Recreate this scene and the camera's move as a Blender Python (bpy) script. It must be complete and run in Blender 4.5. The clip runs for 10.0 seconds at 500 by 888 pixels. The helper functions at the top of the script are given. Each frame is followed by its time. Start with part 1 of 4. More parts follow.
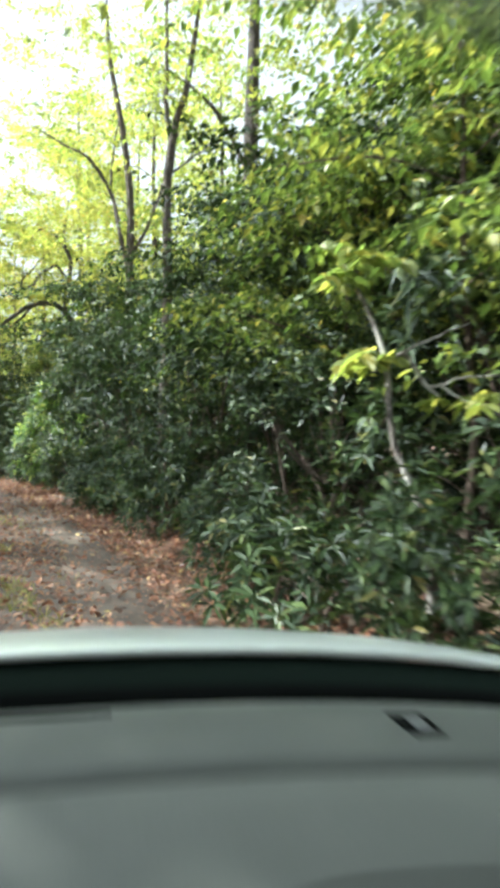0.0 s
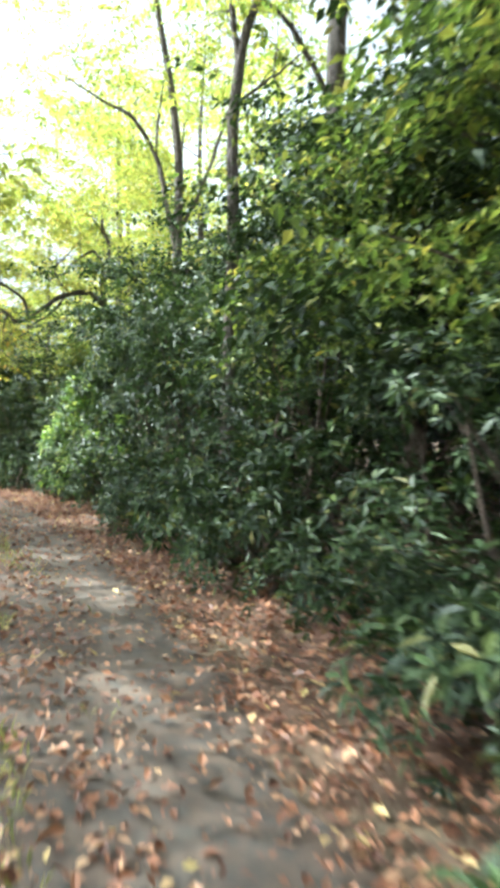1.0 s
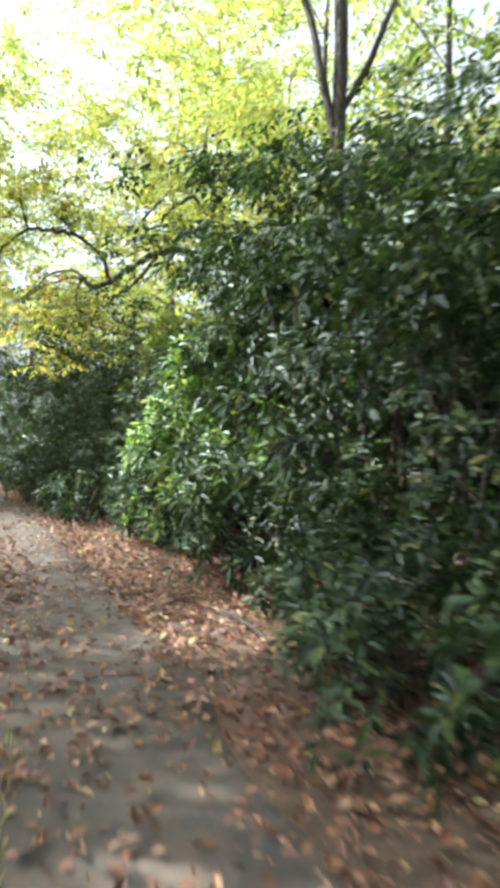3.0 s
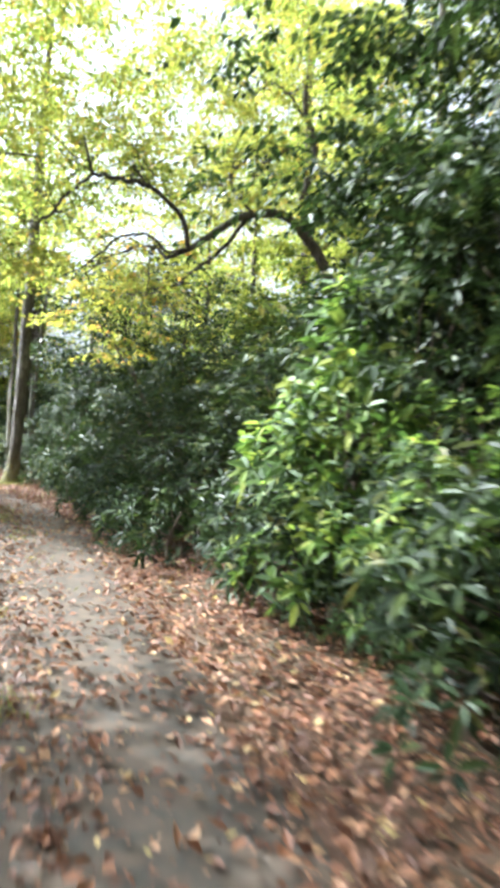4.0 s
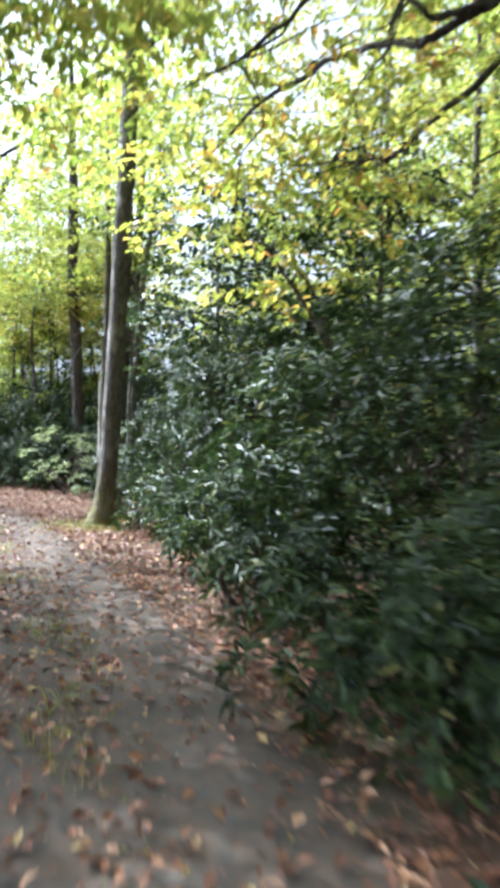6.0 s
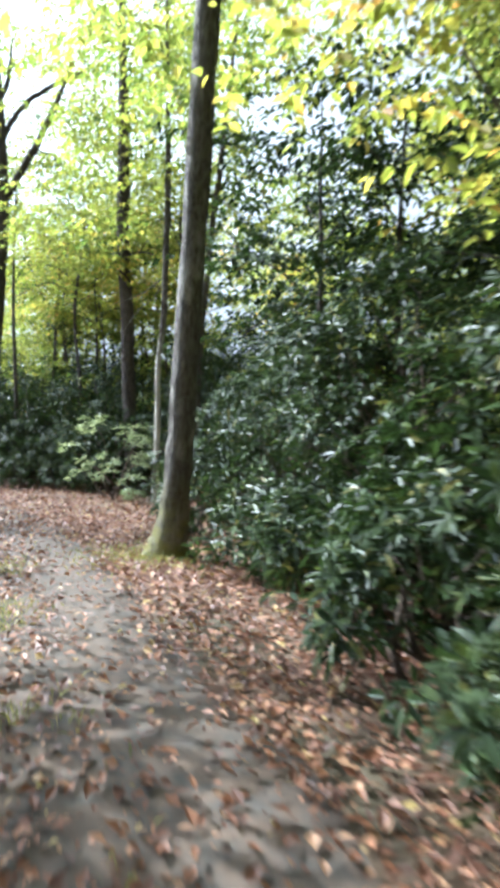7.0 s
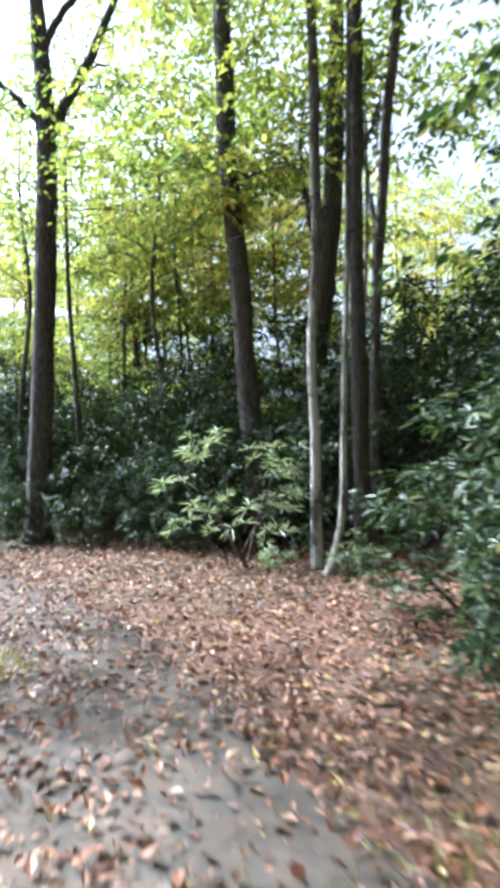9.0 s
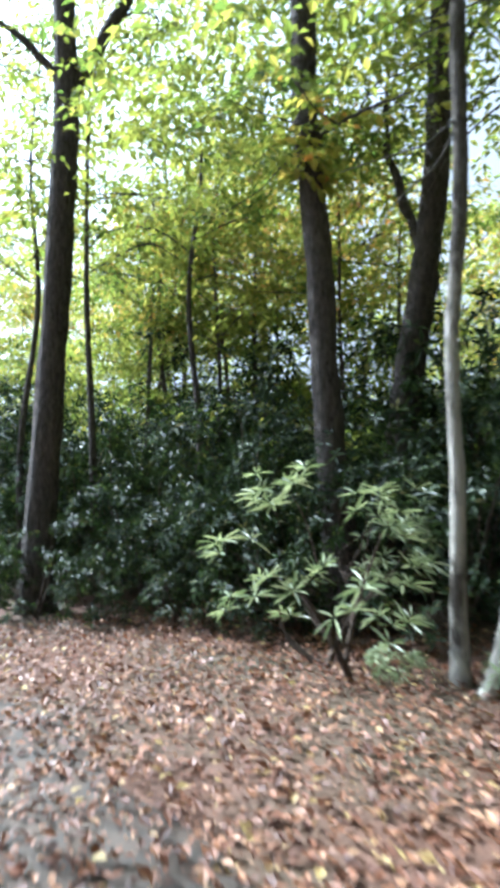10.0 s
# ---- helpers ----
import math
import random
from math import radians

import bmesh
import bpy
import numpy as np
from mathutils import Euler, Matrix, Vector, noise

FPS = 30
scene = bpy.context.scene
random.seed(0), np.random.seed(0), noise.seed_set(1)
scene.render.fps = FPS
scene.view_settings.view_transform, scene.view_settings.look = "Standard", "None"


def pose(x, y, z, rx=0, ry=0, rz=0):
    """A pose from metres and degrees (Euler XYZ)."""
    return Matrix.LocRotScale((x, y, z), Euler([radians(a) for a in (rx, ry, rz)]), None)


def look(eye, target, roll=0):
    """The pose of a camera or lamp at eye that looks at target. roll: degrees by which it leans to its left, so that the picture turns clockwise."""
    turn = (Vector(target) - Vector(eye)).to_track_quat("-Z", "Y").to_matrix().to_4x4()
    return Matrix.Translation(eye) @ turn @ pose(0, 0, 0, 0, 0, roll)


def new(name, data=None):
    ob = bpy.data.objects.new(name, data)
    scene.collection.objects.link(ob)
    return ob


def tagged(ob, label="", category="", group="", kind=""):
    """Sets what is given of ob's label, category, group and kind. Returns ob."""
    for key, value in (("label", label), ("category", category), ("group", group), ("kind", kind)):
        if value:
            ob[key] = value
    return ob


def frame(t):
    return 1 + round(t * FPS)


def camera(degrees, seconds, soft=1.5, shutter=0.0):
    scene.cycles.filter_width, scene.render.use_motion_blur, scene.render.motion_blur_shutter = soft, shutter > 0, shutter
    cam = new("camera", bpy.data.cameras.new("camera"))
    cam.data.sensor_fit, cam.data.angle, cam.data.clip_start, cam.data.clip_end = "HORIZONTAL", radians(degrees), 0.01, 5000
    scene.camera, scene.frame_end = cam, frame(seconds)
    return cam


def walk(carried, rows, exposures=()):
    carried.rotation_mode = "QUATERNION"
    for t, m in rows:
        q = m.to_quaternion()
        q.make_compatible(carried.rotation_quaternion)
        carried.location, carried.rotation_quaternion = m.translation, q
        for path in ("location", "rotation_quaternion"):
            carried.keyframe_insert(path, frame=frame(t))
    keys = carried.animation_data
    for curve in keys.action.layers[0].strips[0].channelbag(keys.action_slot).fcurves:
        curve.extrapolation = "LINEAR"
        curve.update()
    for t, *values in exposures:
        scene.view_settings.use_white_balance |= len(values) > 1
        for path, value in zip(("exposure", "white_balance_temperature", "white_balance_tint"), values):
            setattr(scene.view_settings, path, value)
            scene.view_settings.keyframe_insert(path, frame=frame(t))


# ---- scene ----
cam = camera(39.51, 10.0, soft=4.8, shutter=0.45)
PATH = [
    (0.0, pose(-0.000, -0.000, 1.333, 89.05, -0.84, -0.00)),
    (0.5, pose(-0.364, 1.475, 1.334, 88.81, -1.09, 1.40)),
    (1.0, pose(-0.743, 2.916, 1.317, 89.45, -1.15, 2.90)),
    (1.5, pose(-1.185, 4.355, 1.310, 90.33, -1.78, 4.23)),
    (2.0, pose(-1.668, 5.773, 1.287, 90.55, -2.51, 5.85)),
    (2.5, pose(-2.218, 7.274, 1.252, 89.73, -1.36, 7.72)),
    (2.7, pose(-2.452, 7.858, 1.238, 89.83, -1.11, 8.29)),
    (3.8, pose(-3.991, 11.023, 1.288, 89.98, -2.82, 12.86)),
    (4.0, pose(-4.317, 11.619, 1.291, 89.99, -2.80, 13.71)),
    (4.5, pose(-5.187, 13.130, 1.299, 90.11, -2.23, 15.48)),
    (5.0, pose(-6.153, 14.692, 1.303, 89.93, -1.46, 16.84)),
    (5.5, pose(-7.171, 16.347, 1.314, 89.88, -0.92, 18.67)),
    (5.7, pose(-7.581, 17.003, 1.316, 90.05, -1.02, 19.86)),
    (6.8, pose(-9.919, 20.248, 1.301, 89.42, -1.87, 24.07)),
    (7.0, pose(-10.320, 20.737, 1.295, 89.36, -1.55, 24.88)),
    (7.5, pose(-11.300, 21.837, 1.283, 89.10, -0.92, 26.64)),
    (8.0, pose(-12.306, 22.821, 1.294, 89.33, -0.03, 28.10)),
    (8.5, pose(-13.249, 23.740, 1.275, 90.36, 0.94, 29.19)),
    (9.0, pose(-14.255, 24.729, 1.285, 91.08, 1.48, 29.24)),
    (9.5, pose(-15.231, 25.708, 1.288, 92.63, 1.02, 29.42)),
    (10.0, pose(-16.206, 26.683, 1.323, 94.75, 0.21, 29.75)),
]
walk(cam, PATH, exposures=((0.0, 2.0, 5550, 2), (0.5, 2.05, 5500, 1), (1.0, 2.2, 5450, 0), (1.5, 2.08, 5450, 1), (2.0, 1.91, 5450, 3), (2.5, 1.88, 5500, 3), (4.0, 2.12, 5450, 5), (4.5, 1.9, 5400, 5), (5.0, 1.82, 5300, 8),
                           (5.5, 1.96, 5150, 10), (7.0, 1.7, 5150, 5), (8.0, 1.76, 5100, 5), (8.5, 1.7, 5100, 5), (9.5, 1.7, 4920, 6), (10.0, 1.56, 4950, 5)))

# ---- light: low sun behind the wood, to the side of the lane ----
SUN_TURN, SUN_UP = 87.0, 42.0
world = bpy.data.worlds.new("sky")
scene.world = world
world.use_nodes = True
wn = world.node_tree.nodes
sky = wn.new("ShaderNodeTexSky")
sky.sky_type = "NISHITA"
sky.sun_disc = False
sky.sun_elevation = radians(SUN_UP)
sky.sun_rotation = radians(-SUN_TURN)
sky.air_density, sky.dust_density, sky.ozone_density = 0.8, 10.0, 1.0
wn["Background"].inputs["Strength"].default_value = 0.135
haze = wn.new("ShaderNodeHueSaturation")       # thin white haze takes the blue out of the sky
haze.inputs["Saturation"].default_value = 0.0
world.node_tree.links.new(sky.outputs["Color"], haze.inputs["Color"])
world.node_tree.links.new(haze.outputs["Color"], wn["Background"].inputs["Color"])
to_sun = Vector((-math.sin(radians(SUN_TURN)) * math.cos(radians(SUN_UP)), math.cos(radians(SUN_TURN)) * math.cos(radians(SUN_UP)), math.sin(radians(SUN_UP))))
sun = new("sun", bpy.data.lights.new("sun", "SUN"))
sun.data.energy, sun.data.angle, sun.data.color = 5.0, radians(0.53), (1.0, 0.93, 0.82)
sun.matrix_world = look(to_sun * 60, (0, 0, 0))


# ---- materials ----
def nodes_of(name):
    m = bpy.data.materials.new(name)
    m.use_nodes = True
    t = m.node_tree
    return m, t, t.nodes["Principled BSDF"], t.nodes["Material Output"]


def ramp(t, fac, stops):
    r = t.nodes.new("ShaderNodeValToRGB")
    while len(r.color_ramp.elements) < len(stops):
        r.color_ramp.elements.new(0.5)
    for e, (p, c) in zip(r.color_ramp.elements, stops):
        e.position, e.color = p, (*c, 1)
    t.links.new(fac, r.inputs["Fac"])
    return r.outputs["Color"]


def noise_tex(t, scale, detail=4.0, rough=0.55, stretch=(1, 1, 1), coord="Object"):
    c = t.nodes.new("ShaderNodeTexCoord")
    mp = t.nodes.new("ShaderNodeMapping")
    mp.inputs["Scale"].default_value = stretch
    n = t.nodes.new("ShaderNodeTexNoise")
    n.inputs["Scale"].default_value, n.inputs["Detail"].default_value, n.inputs["Roughness"].default_value = scale, detail, rough
    t.links.new(c.outputs[coord], mp.inputs["Vector"])
    t.links.new(mp.outputs["Vector"], n.inputs["Vector"])
    return n.outputs["Fac"]


def mix(t, fac, a, b, mode="MIX"):
    m = t.nodes.new("ShaderNodeMix")
    m.data_type, m.blend_type = "RGBA", mode
    for sock, v in ((m.inputs["Factor"], fac), (m.inputs["A"], a), (m.inputs["B"], b)):
        if isinstance(v, (int, float)):
            sock.default_value = v
        elif isinstance(v, tuple):
            sock.default_value = (*v, 1)
        else:
            t.links.new(v, sock)
    return m.outputs["Result"]


def bump(t, p, height, strength, dist):
    b = t.nodes.new("ShaderNodeBump")
    b.inputs["Strength"].default_value, b.inputs["Distance"].default_value = strength, dist
    t.links.new(height, b.inputs["Height"])
    t.links.new(b.outputs["Normal"], p.inputs["Normal"])


def leaf_mat(name, stops, rough, through_part, glow=1.5, gloss=0.5, patch=None):
    """Leaf: glossy face, light passing through the blade, each leaf its own tone."""
    m, t, p, out = nodes_of(name)
    g = t.nodes.new("ShaderNodeNewGeometry")
    col = ramp(t, g.outputs["Random Per Island"], stops)
    if patch:
        col = mix(t, ramp(t, noise_tex(t, 0.55, 3), [(0.45, (0, 0, 0)), (0.62, (1, 1, 1))]), col, mix(t, 0.65, col, patch))
    t.links.new(col, p.inputs["Base Color"])
    p.inputs["Roughness"].default_value = rough
    p.inputs["Specular IOR Level"].default_value = gloss
    tr = t.nodes.new("ShaderNodeBsdfTranslucent")
    sc = t.nodes.new("ShaderNodeMix")
    sc.data_type, sc.blend_type = "RGBA", "MULTIPLY"
    sc.inputs["Factor"].default_value = 1.0
    t.links.new(col, sc.inputs["A"])
    sc.inputs["B"].default_value = (glow * 0.97, glow, glow * 0.68, 1)
    t.links.new(sc.outputs["Result"], tr.inputs["Color"])
    ms = t.nodes.new("ShaderNodeMixShader")
    ms.inputs["Fac"].default_value = through_part
    t.links.new(p.outputs["BSDF"], ms.inputs[1])
    t.links.new(tr.outputs["BSDF"], ms.inputs[2])
    t.links.new(ms.outputs["Shader"], out.inputs["Surface"])
    return m


def bark_mat(name, dark, light, pale=None, pale_at=0.6, moss=False, sunlit_top=0.0):
    m, t, p, out = nodes_of(name)
    ridges = ramp(t, noise_tex(t, 24, 8, 0.74, (1, 1, 0.32)), [(0.36, (0, 0, 0)), (0.62, (1, 1, 1))])
    blotch = noise_tex(t, 2.4, 4, 0.6, (1, 1, 0.5))
    col = mix(t, ridges, dark, light)
    col = mix(t, ramp(t, blotch, [(0.35, (0, 0, 0)), (0.7, (1, 1, 1))]), col, mix(t, 0.3, col, light))
    if pale:
        lichen = ramp(t, noise_tex(t, 4.5, 5, 0.6, (1, 1, 0.45)), [(pale_at - 0.07, (0, 0, 0)), (pale_at + 0.05, (1, 1, 1))])
        if sunlit_top:       # pale mottling fades with height: sunlit lower trunk, shaded top painted in
            c = t.nodes.new("ShaderNodeTexCoord")
            sx = t.nodes.new("ShaderNodeSeparateXYZ")
            t.links.new(c.outputs["Object"], sx.inputs[0])
            mr = t.nodes.new("ShaderNodeMapRange")
            mr.inputs[1].default_value, mr.inputs[2].default_value, mr.inputs[3].default_value, mr.inputs[4].default_value = sunlit_top * 0.75, sunlit_top * 1.15, 1.0, 0.0
            t.links.new(sx.outputs["Z"], mr.inputs[0])
            lichen = mix(t, 1.0, lichen, mr.outputs[0], "MULTIPLY")
        col = mix(t, lichen, col, pale)
    if moss:
        c = t.nodes.new("ShaderNodeTexCoord")
        sx = t.nodes.new("ShaderNodeSeparateXYZ")
        t.links.new(c.outputs["Object"], sx.inputs[0])
        mr = t.nodes.new("ShaderNodeMapRange")
        mr.inputs[1].default_value, mr.inputs[2].default_value, mr.inputs[3].default_value, mr.inputs[4].default_value = 0.05, 0.9, 1.0, 0.0
        t.links.new(sx.outputs["Z"], mr.inputs[0])
        mu = t.nodes.new("ShaderNodeMath")
        mu.operation = "MULTIPLY"
        t.links.new(mr.outputs[0], mu.inputs[0])
        t.links.new(ramp(t, noise_tex(t, 7, 5), [(0.3, (0, 0, 0)), (0.6, (1, 1, 1))]), mu.inputs[1])
        col = mix(t, mu.outputs[0], col, (0.27, 0.25, 0.075))
    t.links.new(col, p.inputs["Base Color"])
    p.inputs["Roughness"].default_value = 0.9
    p.inputs["Specular IOR Level"].default_value = 0.2
    bump(t, p, ridges, 1.0, 0.03)
    return m


RHODO = leaf_mat("rhododendron_leaf", [(0.0, (0.01, 0.018, 0.007)), (0.45, (0.023, 0.039, 0.013)), (0.8, (0.042, 0.066, 0.02)), (0.96, (0.078, 0.1, 0.03)), (1.0, (0.16, 0.14, 0.045))], 0.46, 0.2, 1.6, 0.22)
OLIVE = leaf_mat("understorey_leaf", [(0.0, (0.042, 0.065, 0.015)), (0.5, (0.085, 0.12, 0.026)), (0.85, (0.16, 0.18, 0.038)), (0.97, (0.24, 0.23, 0.05)), (1.0, (0.36, 0.28, 0.06))], 0.45, 0.4, 1.7, 0.3)
# brighter copy of RHODO: sunlight on the verge shrubs put into the leaf colour
LIT_RHODO = leaf_mat("sunlit_rhododendron_leaf", [(0.0, (0.04, 0.075, 0.02)), (0.5, (0.085, 0.14, 0.03)), (0.8, (0.16, 0.22, 0.045)), (1.0, (0.28, 0.31, 0.07))], 0.5, 0.38, 1.7, 0.35)
# far paler than RHODO: side sun at the bend painted into the leaves
SUN_PALE_RHODO = leaf_mat("sun_paled_rhododendron_leaf", [(0.0, (0.14, 0.18, 0.09)), (0.6, (0.27, 0.31, 0.18)), (1.0, (0.42, 0.45, 0.29))], 0.4, 0.25, 1.5, 0.4)
GREEN = leaf_mat("green_tree_leaf", [(0.0, (0.06, 0.093, 0.023)), (0.5, (0.13, 0.162, 0.036)), (0.85, (0.225, 0.225, 0.052)), (1.0, (0.31, 0.26, 0.07))], 0.5, 0.55, 1.9, 0.35, (0.22, 0.225, 0.05))
GOLD = leaf_mat("turning_tree_leaf", [(0.0, (0.1, 0.14, 0.03)), (0.5, (0.18, 0.21, 0.05)), (0.85, (0.29, 0.28, 0.07)), (1.0, (0.42, 0.24, 0.07))], 0.5, 0.55, 1.75, 0.35, (0.27, 0.25, 0.06))
LITTER = leaf_mat("fallen_leaf", [(0.0, (0.06, 0.024, 0.013)), (0.45, (0.16, 0.062, 0.029)), (0.78, (0.26, 0.115, 0.055)), (0.94, (0.35, 0.2, 0.11)), (1.0, (0.38, 0.29, 0.1))], 0.6, 0.08, 1.0, 0.4)
AMBER_LEAF = leaf_mat("amber_tree_leaf", [(0.0, (0.14, 0.17, 0.03)), (0.5, (0.25, 0.25, 0.05)), (0.85, (0.36, 0.28, 0.065)), (1.0, (0.46, 0.22, 0.07))], 0.5, 0.55, 1.7, 0.35)
GRASS = leaf_mat("grass_blade", [(0.0, (0.1, 0.12, 0.03)), (0.6, (0.22, 0.22, 0.06)), (1.0, (0.36, 0.3, 0.12))], 0.5, 0.3, 1.4, 0.3)
BARK = bark_mat("grey_brown_bark", (0.045, 0.036, 0.03), (0.17, 0.145, 0.12))
BARK_DARK = bark_mat("dark_bark", (0.03, 0.026, 0.022), (0.125, 0.105, 0.09))
BARK_MOSSY = bark_mat("mossy_grey_bark", (0.05, 0.043, 0.038), (0.21, 0.19, 0.165), (0.36, 0.34, 0.3), 0.6, True)
BARK_PALE = bark_mat("pale_mottled_bark", (0.08, 0.066, 0.055), (0.26, 0.235, 0.2), (0.68, 0.65, 0.57), 0.52)
# lichen mottling, kept below 3.6 m to paint the sun on the lower trunk
BARK_SUNLIT_LICHEN = bark_mat("sunlit_lichened_sapling_bark", (0.05, 0.042, 0.035), (0.17, 0.15, 0.125), (0.55, 0.52, 0.45), 0.47, False, 3.6)
TWIG = bark_mat("twig_bark", (0.05, 0.035, 0.025), (0.16, 0.12, 0.09))


def soil_mat():
    m, t, p, out = nodes_of("forest_floor_soil")
    n1, n2 = noise_tex(t, 0.7, 4), noise_tex(t, 22, 6, 0.7)
    col = mix(t, n2, (0.035, 0.02, 0.014), (0.21, 0.105, 0.06))
    col = mix(t, ramp(t, n1, [(0.4, (0, 0, 0)), (0.65, (1, 1, 1))]), col, mix(t, n2, (0.03, 0.026, 0.014), (0.11, 0.085, 0.045)))
    t.links.new(col, p.inputs["Base Color"])
    p.inputs["Roughness"].default_value = 0.95
    bump(t, p, n2, 0.9, 0.03)
    return m


def asphalt_mat():
    m, t, p, out = nodes_of("worn_asphalt")
    grit, spots, wash = noise_tex(t, 140, 3, 0.7), noise_tex(t, 9, 5, 0.65), noise_tex(t, 1.1, 4)
    col = mix(t, grit, (0.034, 0.03, 0.026), (0.115, 0.1, 0.085))
    col = mix(t, ramp(t, spots, [(0.38, (0, 0, 0)), (0.6, (1, 1, 1))]), col, (0.125, 0.09, 0.066))
    col = mix(t, ramp(t, wash, [(0.4, (0, 0, 0)), (0.7, (0.6, 0.6, 0.6))]), col, (0.075, 0.062, 0.048))
    t.links.new(col, p.inputs["Base Color"])
    p.inputs["Roughness"].default_value = 0.9
    p.inputs["Specular IOR Level"].default_value = 0.2
    bump(t, p, grit, 0.5, 0.006)
    return m


SOIL, ASPHALT = soil_mat(), asphalt_mat()


# ---- mesh helpers ----
rng = np.random.default_rng(7)


def unit(v):
    return v / np.maximum(np.linalg.norm(v, axis=-1, keepdims=True), 1e-9)


def mesh_of(name, verts, faces, mat, smooth=True):
    """A mesh from arrays; faces: one (n, k) array."""
    me = bpy.data.meshes.new(name)
    verts, faces = np.asarray(verts, dtype=np.float32), np.asarray(faces, dtype=np.int32)
    n, k = faces.shape
    me.vertices.add(len(verts))
    me.vertices.foreach_set("co", verts.ravel())
    me.loops.add(n * k)
    me.loops.foreach_set("vertex_index", faces.ravel())
    me.polygons.add(n)
    me.polygons.foreach_set("loop_start", np.arange(0, n * k, k, dtype=np.int32))
    me.polygons.foreach_set("use_smooth", np.full(n, smooth))
    me.update(calc_edges=True)
    me.materials.append(mat)
    return me


def part(name, me, parent=None, label=""):
    ob = new(name, me)
    ob.parent = parent
    return tagged(ob, label)


def spline(pts, n):
    """n points along a smooth curve through pts (columns of any kind)."""
    p = np.asarray(pts, float)
    p = np.vstack([2 * p[0] - p[1], p, 2 * p[-1] - p[-2]])
    u = np.linspace(0, len(p) - 3 - 1e-6, n)
    i = u.astype(int)
    f = (u - i)[:, None]
    a, b, c, d = p[i], p[i + 1], p[i + 2], p[i + 3]
    return 0.5 * (2 * b + (c - a) * f + (2 * a - 5 * b + 4 * c - d) * f**2 + (3 * b - a - 3 * c + d) * f**3)


def tube(pts, radii, sides=8, knobs=0.06):
    """A tapered limb along pts with an uneven skin: vertices and quads."""
    pts, radii = np.asarray(pts, float), np.asarray(radii, float)
    d = unit(np.gradient(pts, axis=0))
    ref = np.where(np.abs(d[:, 2:3]) > 0.9, np.array([[1.0, 0, 0]]), np.array([[0, 0, 1.0]]))
    ref = np.repeat(ref[:1], len(pts), 0)
    s = unit(np.cross(d, ref))
    o = np.cross(d, s)
    a = np.linspace(0, 2 * np.pi, sides, endpoint=False)
    wob = 1 + knobs * rng.standard_normal((len(pts), sides))
    r = radii[:, None] * wob
    v = pts[:, None] + (np.cos(a)[None, :, None] * s[:, None] + np.sin(a)[None, :, None] * o[:, None]) * r[..., None]
    n = len(pts)
    i, j = np.meshgrid(np.arange(n - 1), np.arange(sides), indexing="ij")
    q = np.stack([i * sides + j, i * sides + (j + 1) % sides, (i + 1) * sides + (j + 1) % sides, (i + 1) * sides + j], -1).reshape(-1, 4)
    return v.reshape(-1, 3), q


def limb_mesh(name, pts, radii, mat, n=14, sides=8, knobs=0.06, kink=0.0):
    p = spline(np.column_stack([np.asarray(pts, float), np.asarray(radii, float)]), n)
    if kink:        # short crooks between the ends
        k = rng.normal(0, kink, (n, 3)) * np.sin(np.linspace(0, np.pi, n))[:, None]
        p[:, :3] += 0.6 * k + 0.4 * np.roll(k, 1, 0)
    return mesh_of(name, *tube(p[:, :3], np.maximum(p[:, 3], 0.003), sides, knobs), mat)


def joined(name, pieces, mat):
    vs, fs, k = [], [], 0
    for v, f in pieces:
        vs.append(v)
        fs.append(f + k)
        k += len(v)
    return mesh_of(name, np.vstack(vs), np.vstack(fs), mat)


def leaves(name, base, d, nrm, length, width, mat, droop=0.15, fold=0.18, fine=True):
    """Leaf blades folded along the midrib: 6 vertices each (4 when not fine)."""
    base, d = np.asarray(base), unit(np.asarray(d))
    s = unit(np.cross(d, nrm))
    nn = np.cross(s, d)
    L, W = length[:, None], width[:, None]
    down = np.array([[0, 0, -1.0]])
    if fine:
        m1, m2 = base + d * L * 0.33, base + d * L * 0.7 + down * L * droop * 0.4
        v = np.stack([base, m1 + s * W * 0.46 + nn * W * fold, m2 + s * W * 0.42 + nn * W * fold, base + d * L + down * L * droop,
                      m2 - s * W * 0.42 + nn * W * fold, m1 - s * W * 0.46 + nn * W * fold], 1)
        q = np.array([[0, 1, 2, 3], [0, 3, 4, 5]])
    else:
        m1 = base + d * L * 0.45
        v = np.stack([base, m1 + s * W * 0.5 + nn * W * fold, base + d * L + down * L * droop, m1 - s * W * 0.5 + nn * W * fold], 1)
        q = np.array([[0, 1, 2, 3]])
    k = v.shape[1]
    f = (q[None] + (np.arange(len(v)) * k)[:, None, None]).reshape(-1, 4)
    return mesh_of(name, v.reshape(-1, 3), f, mat, False)


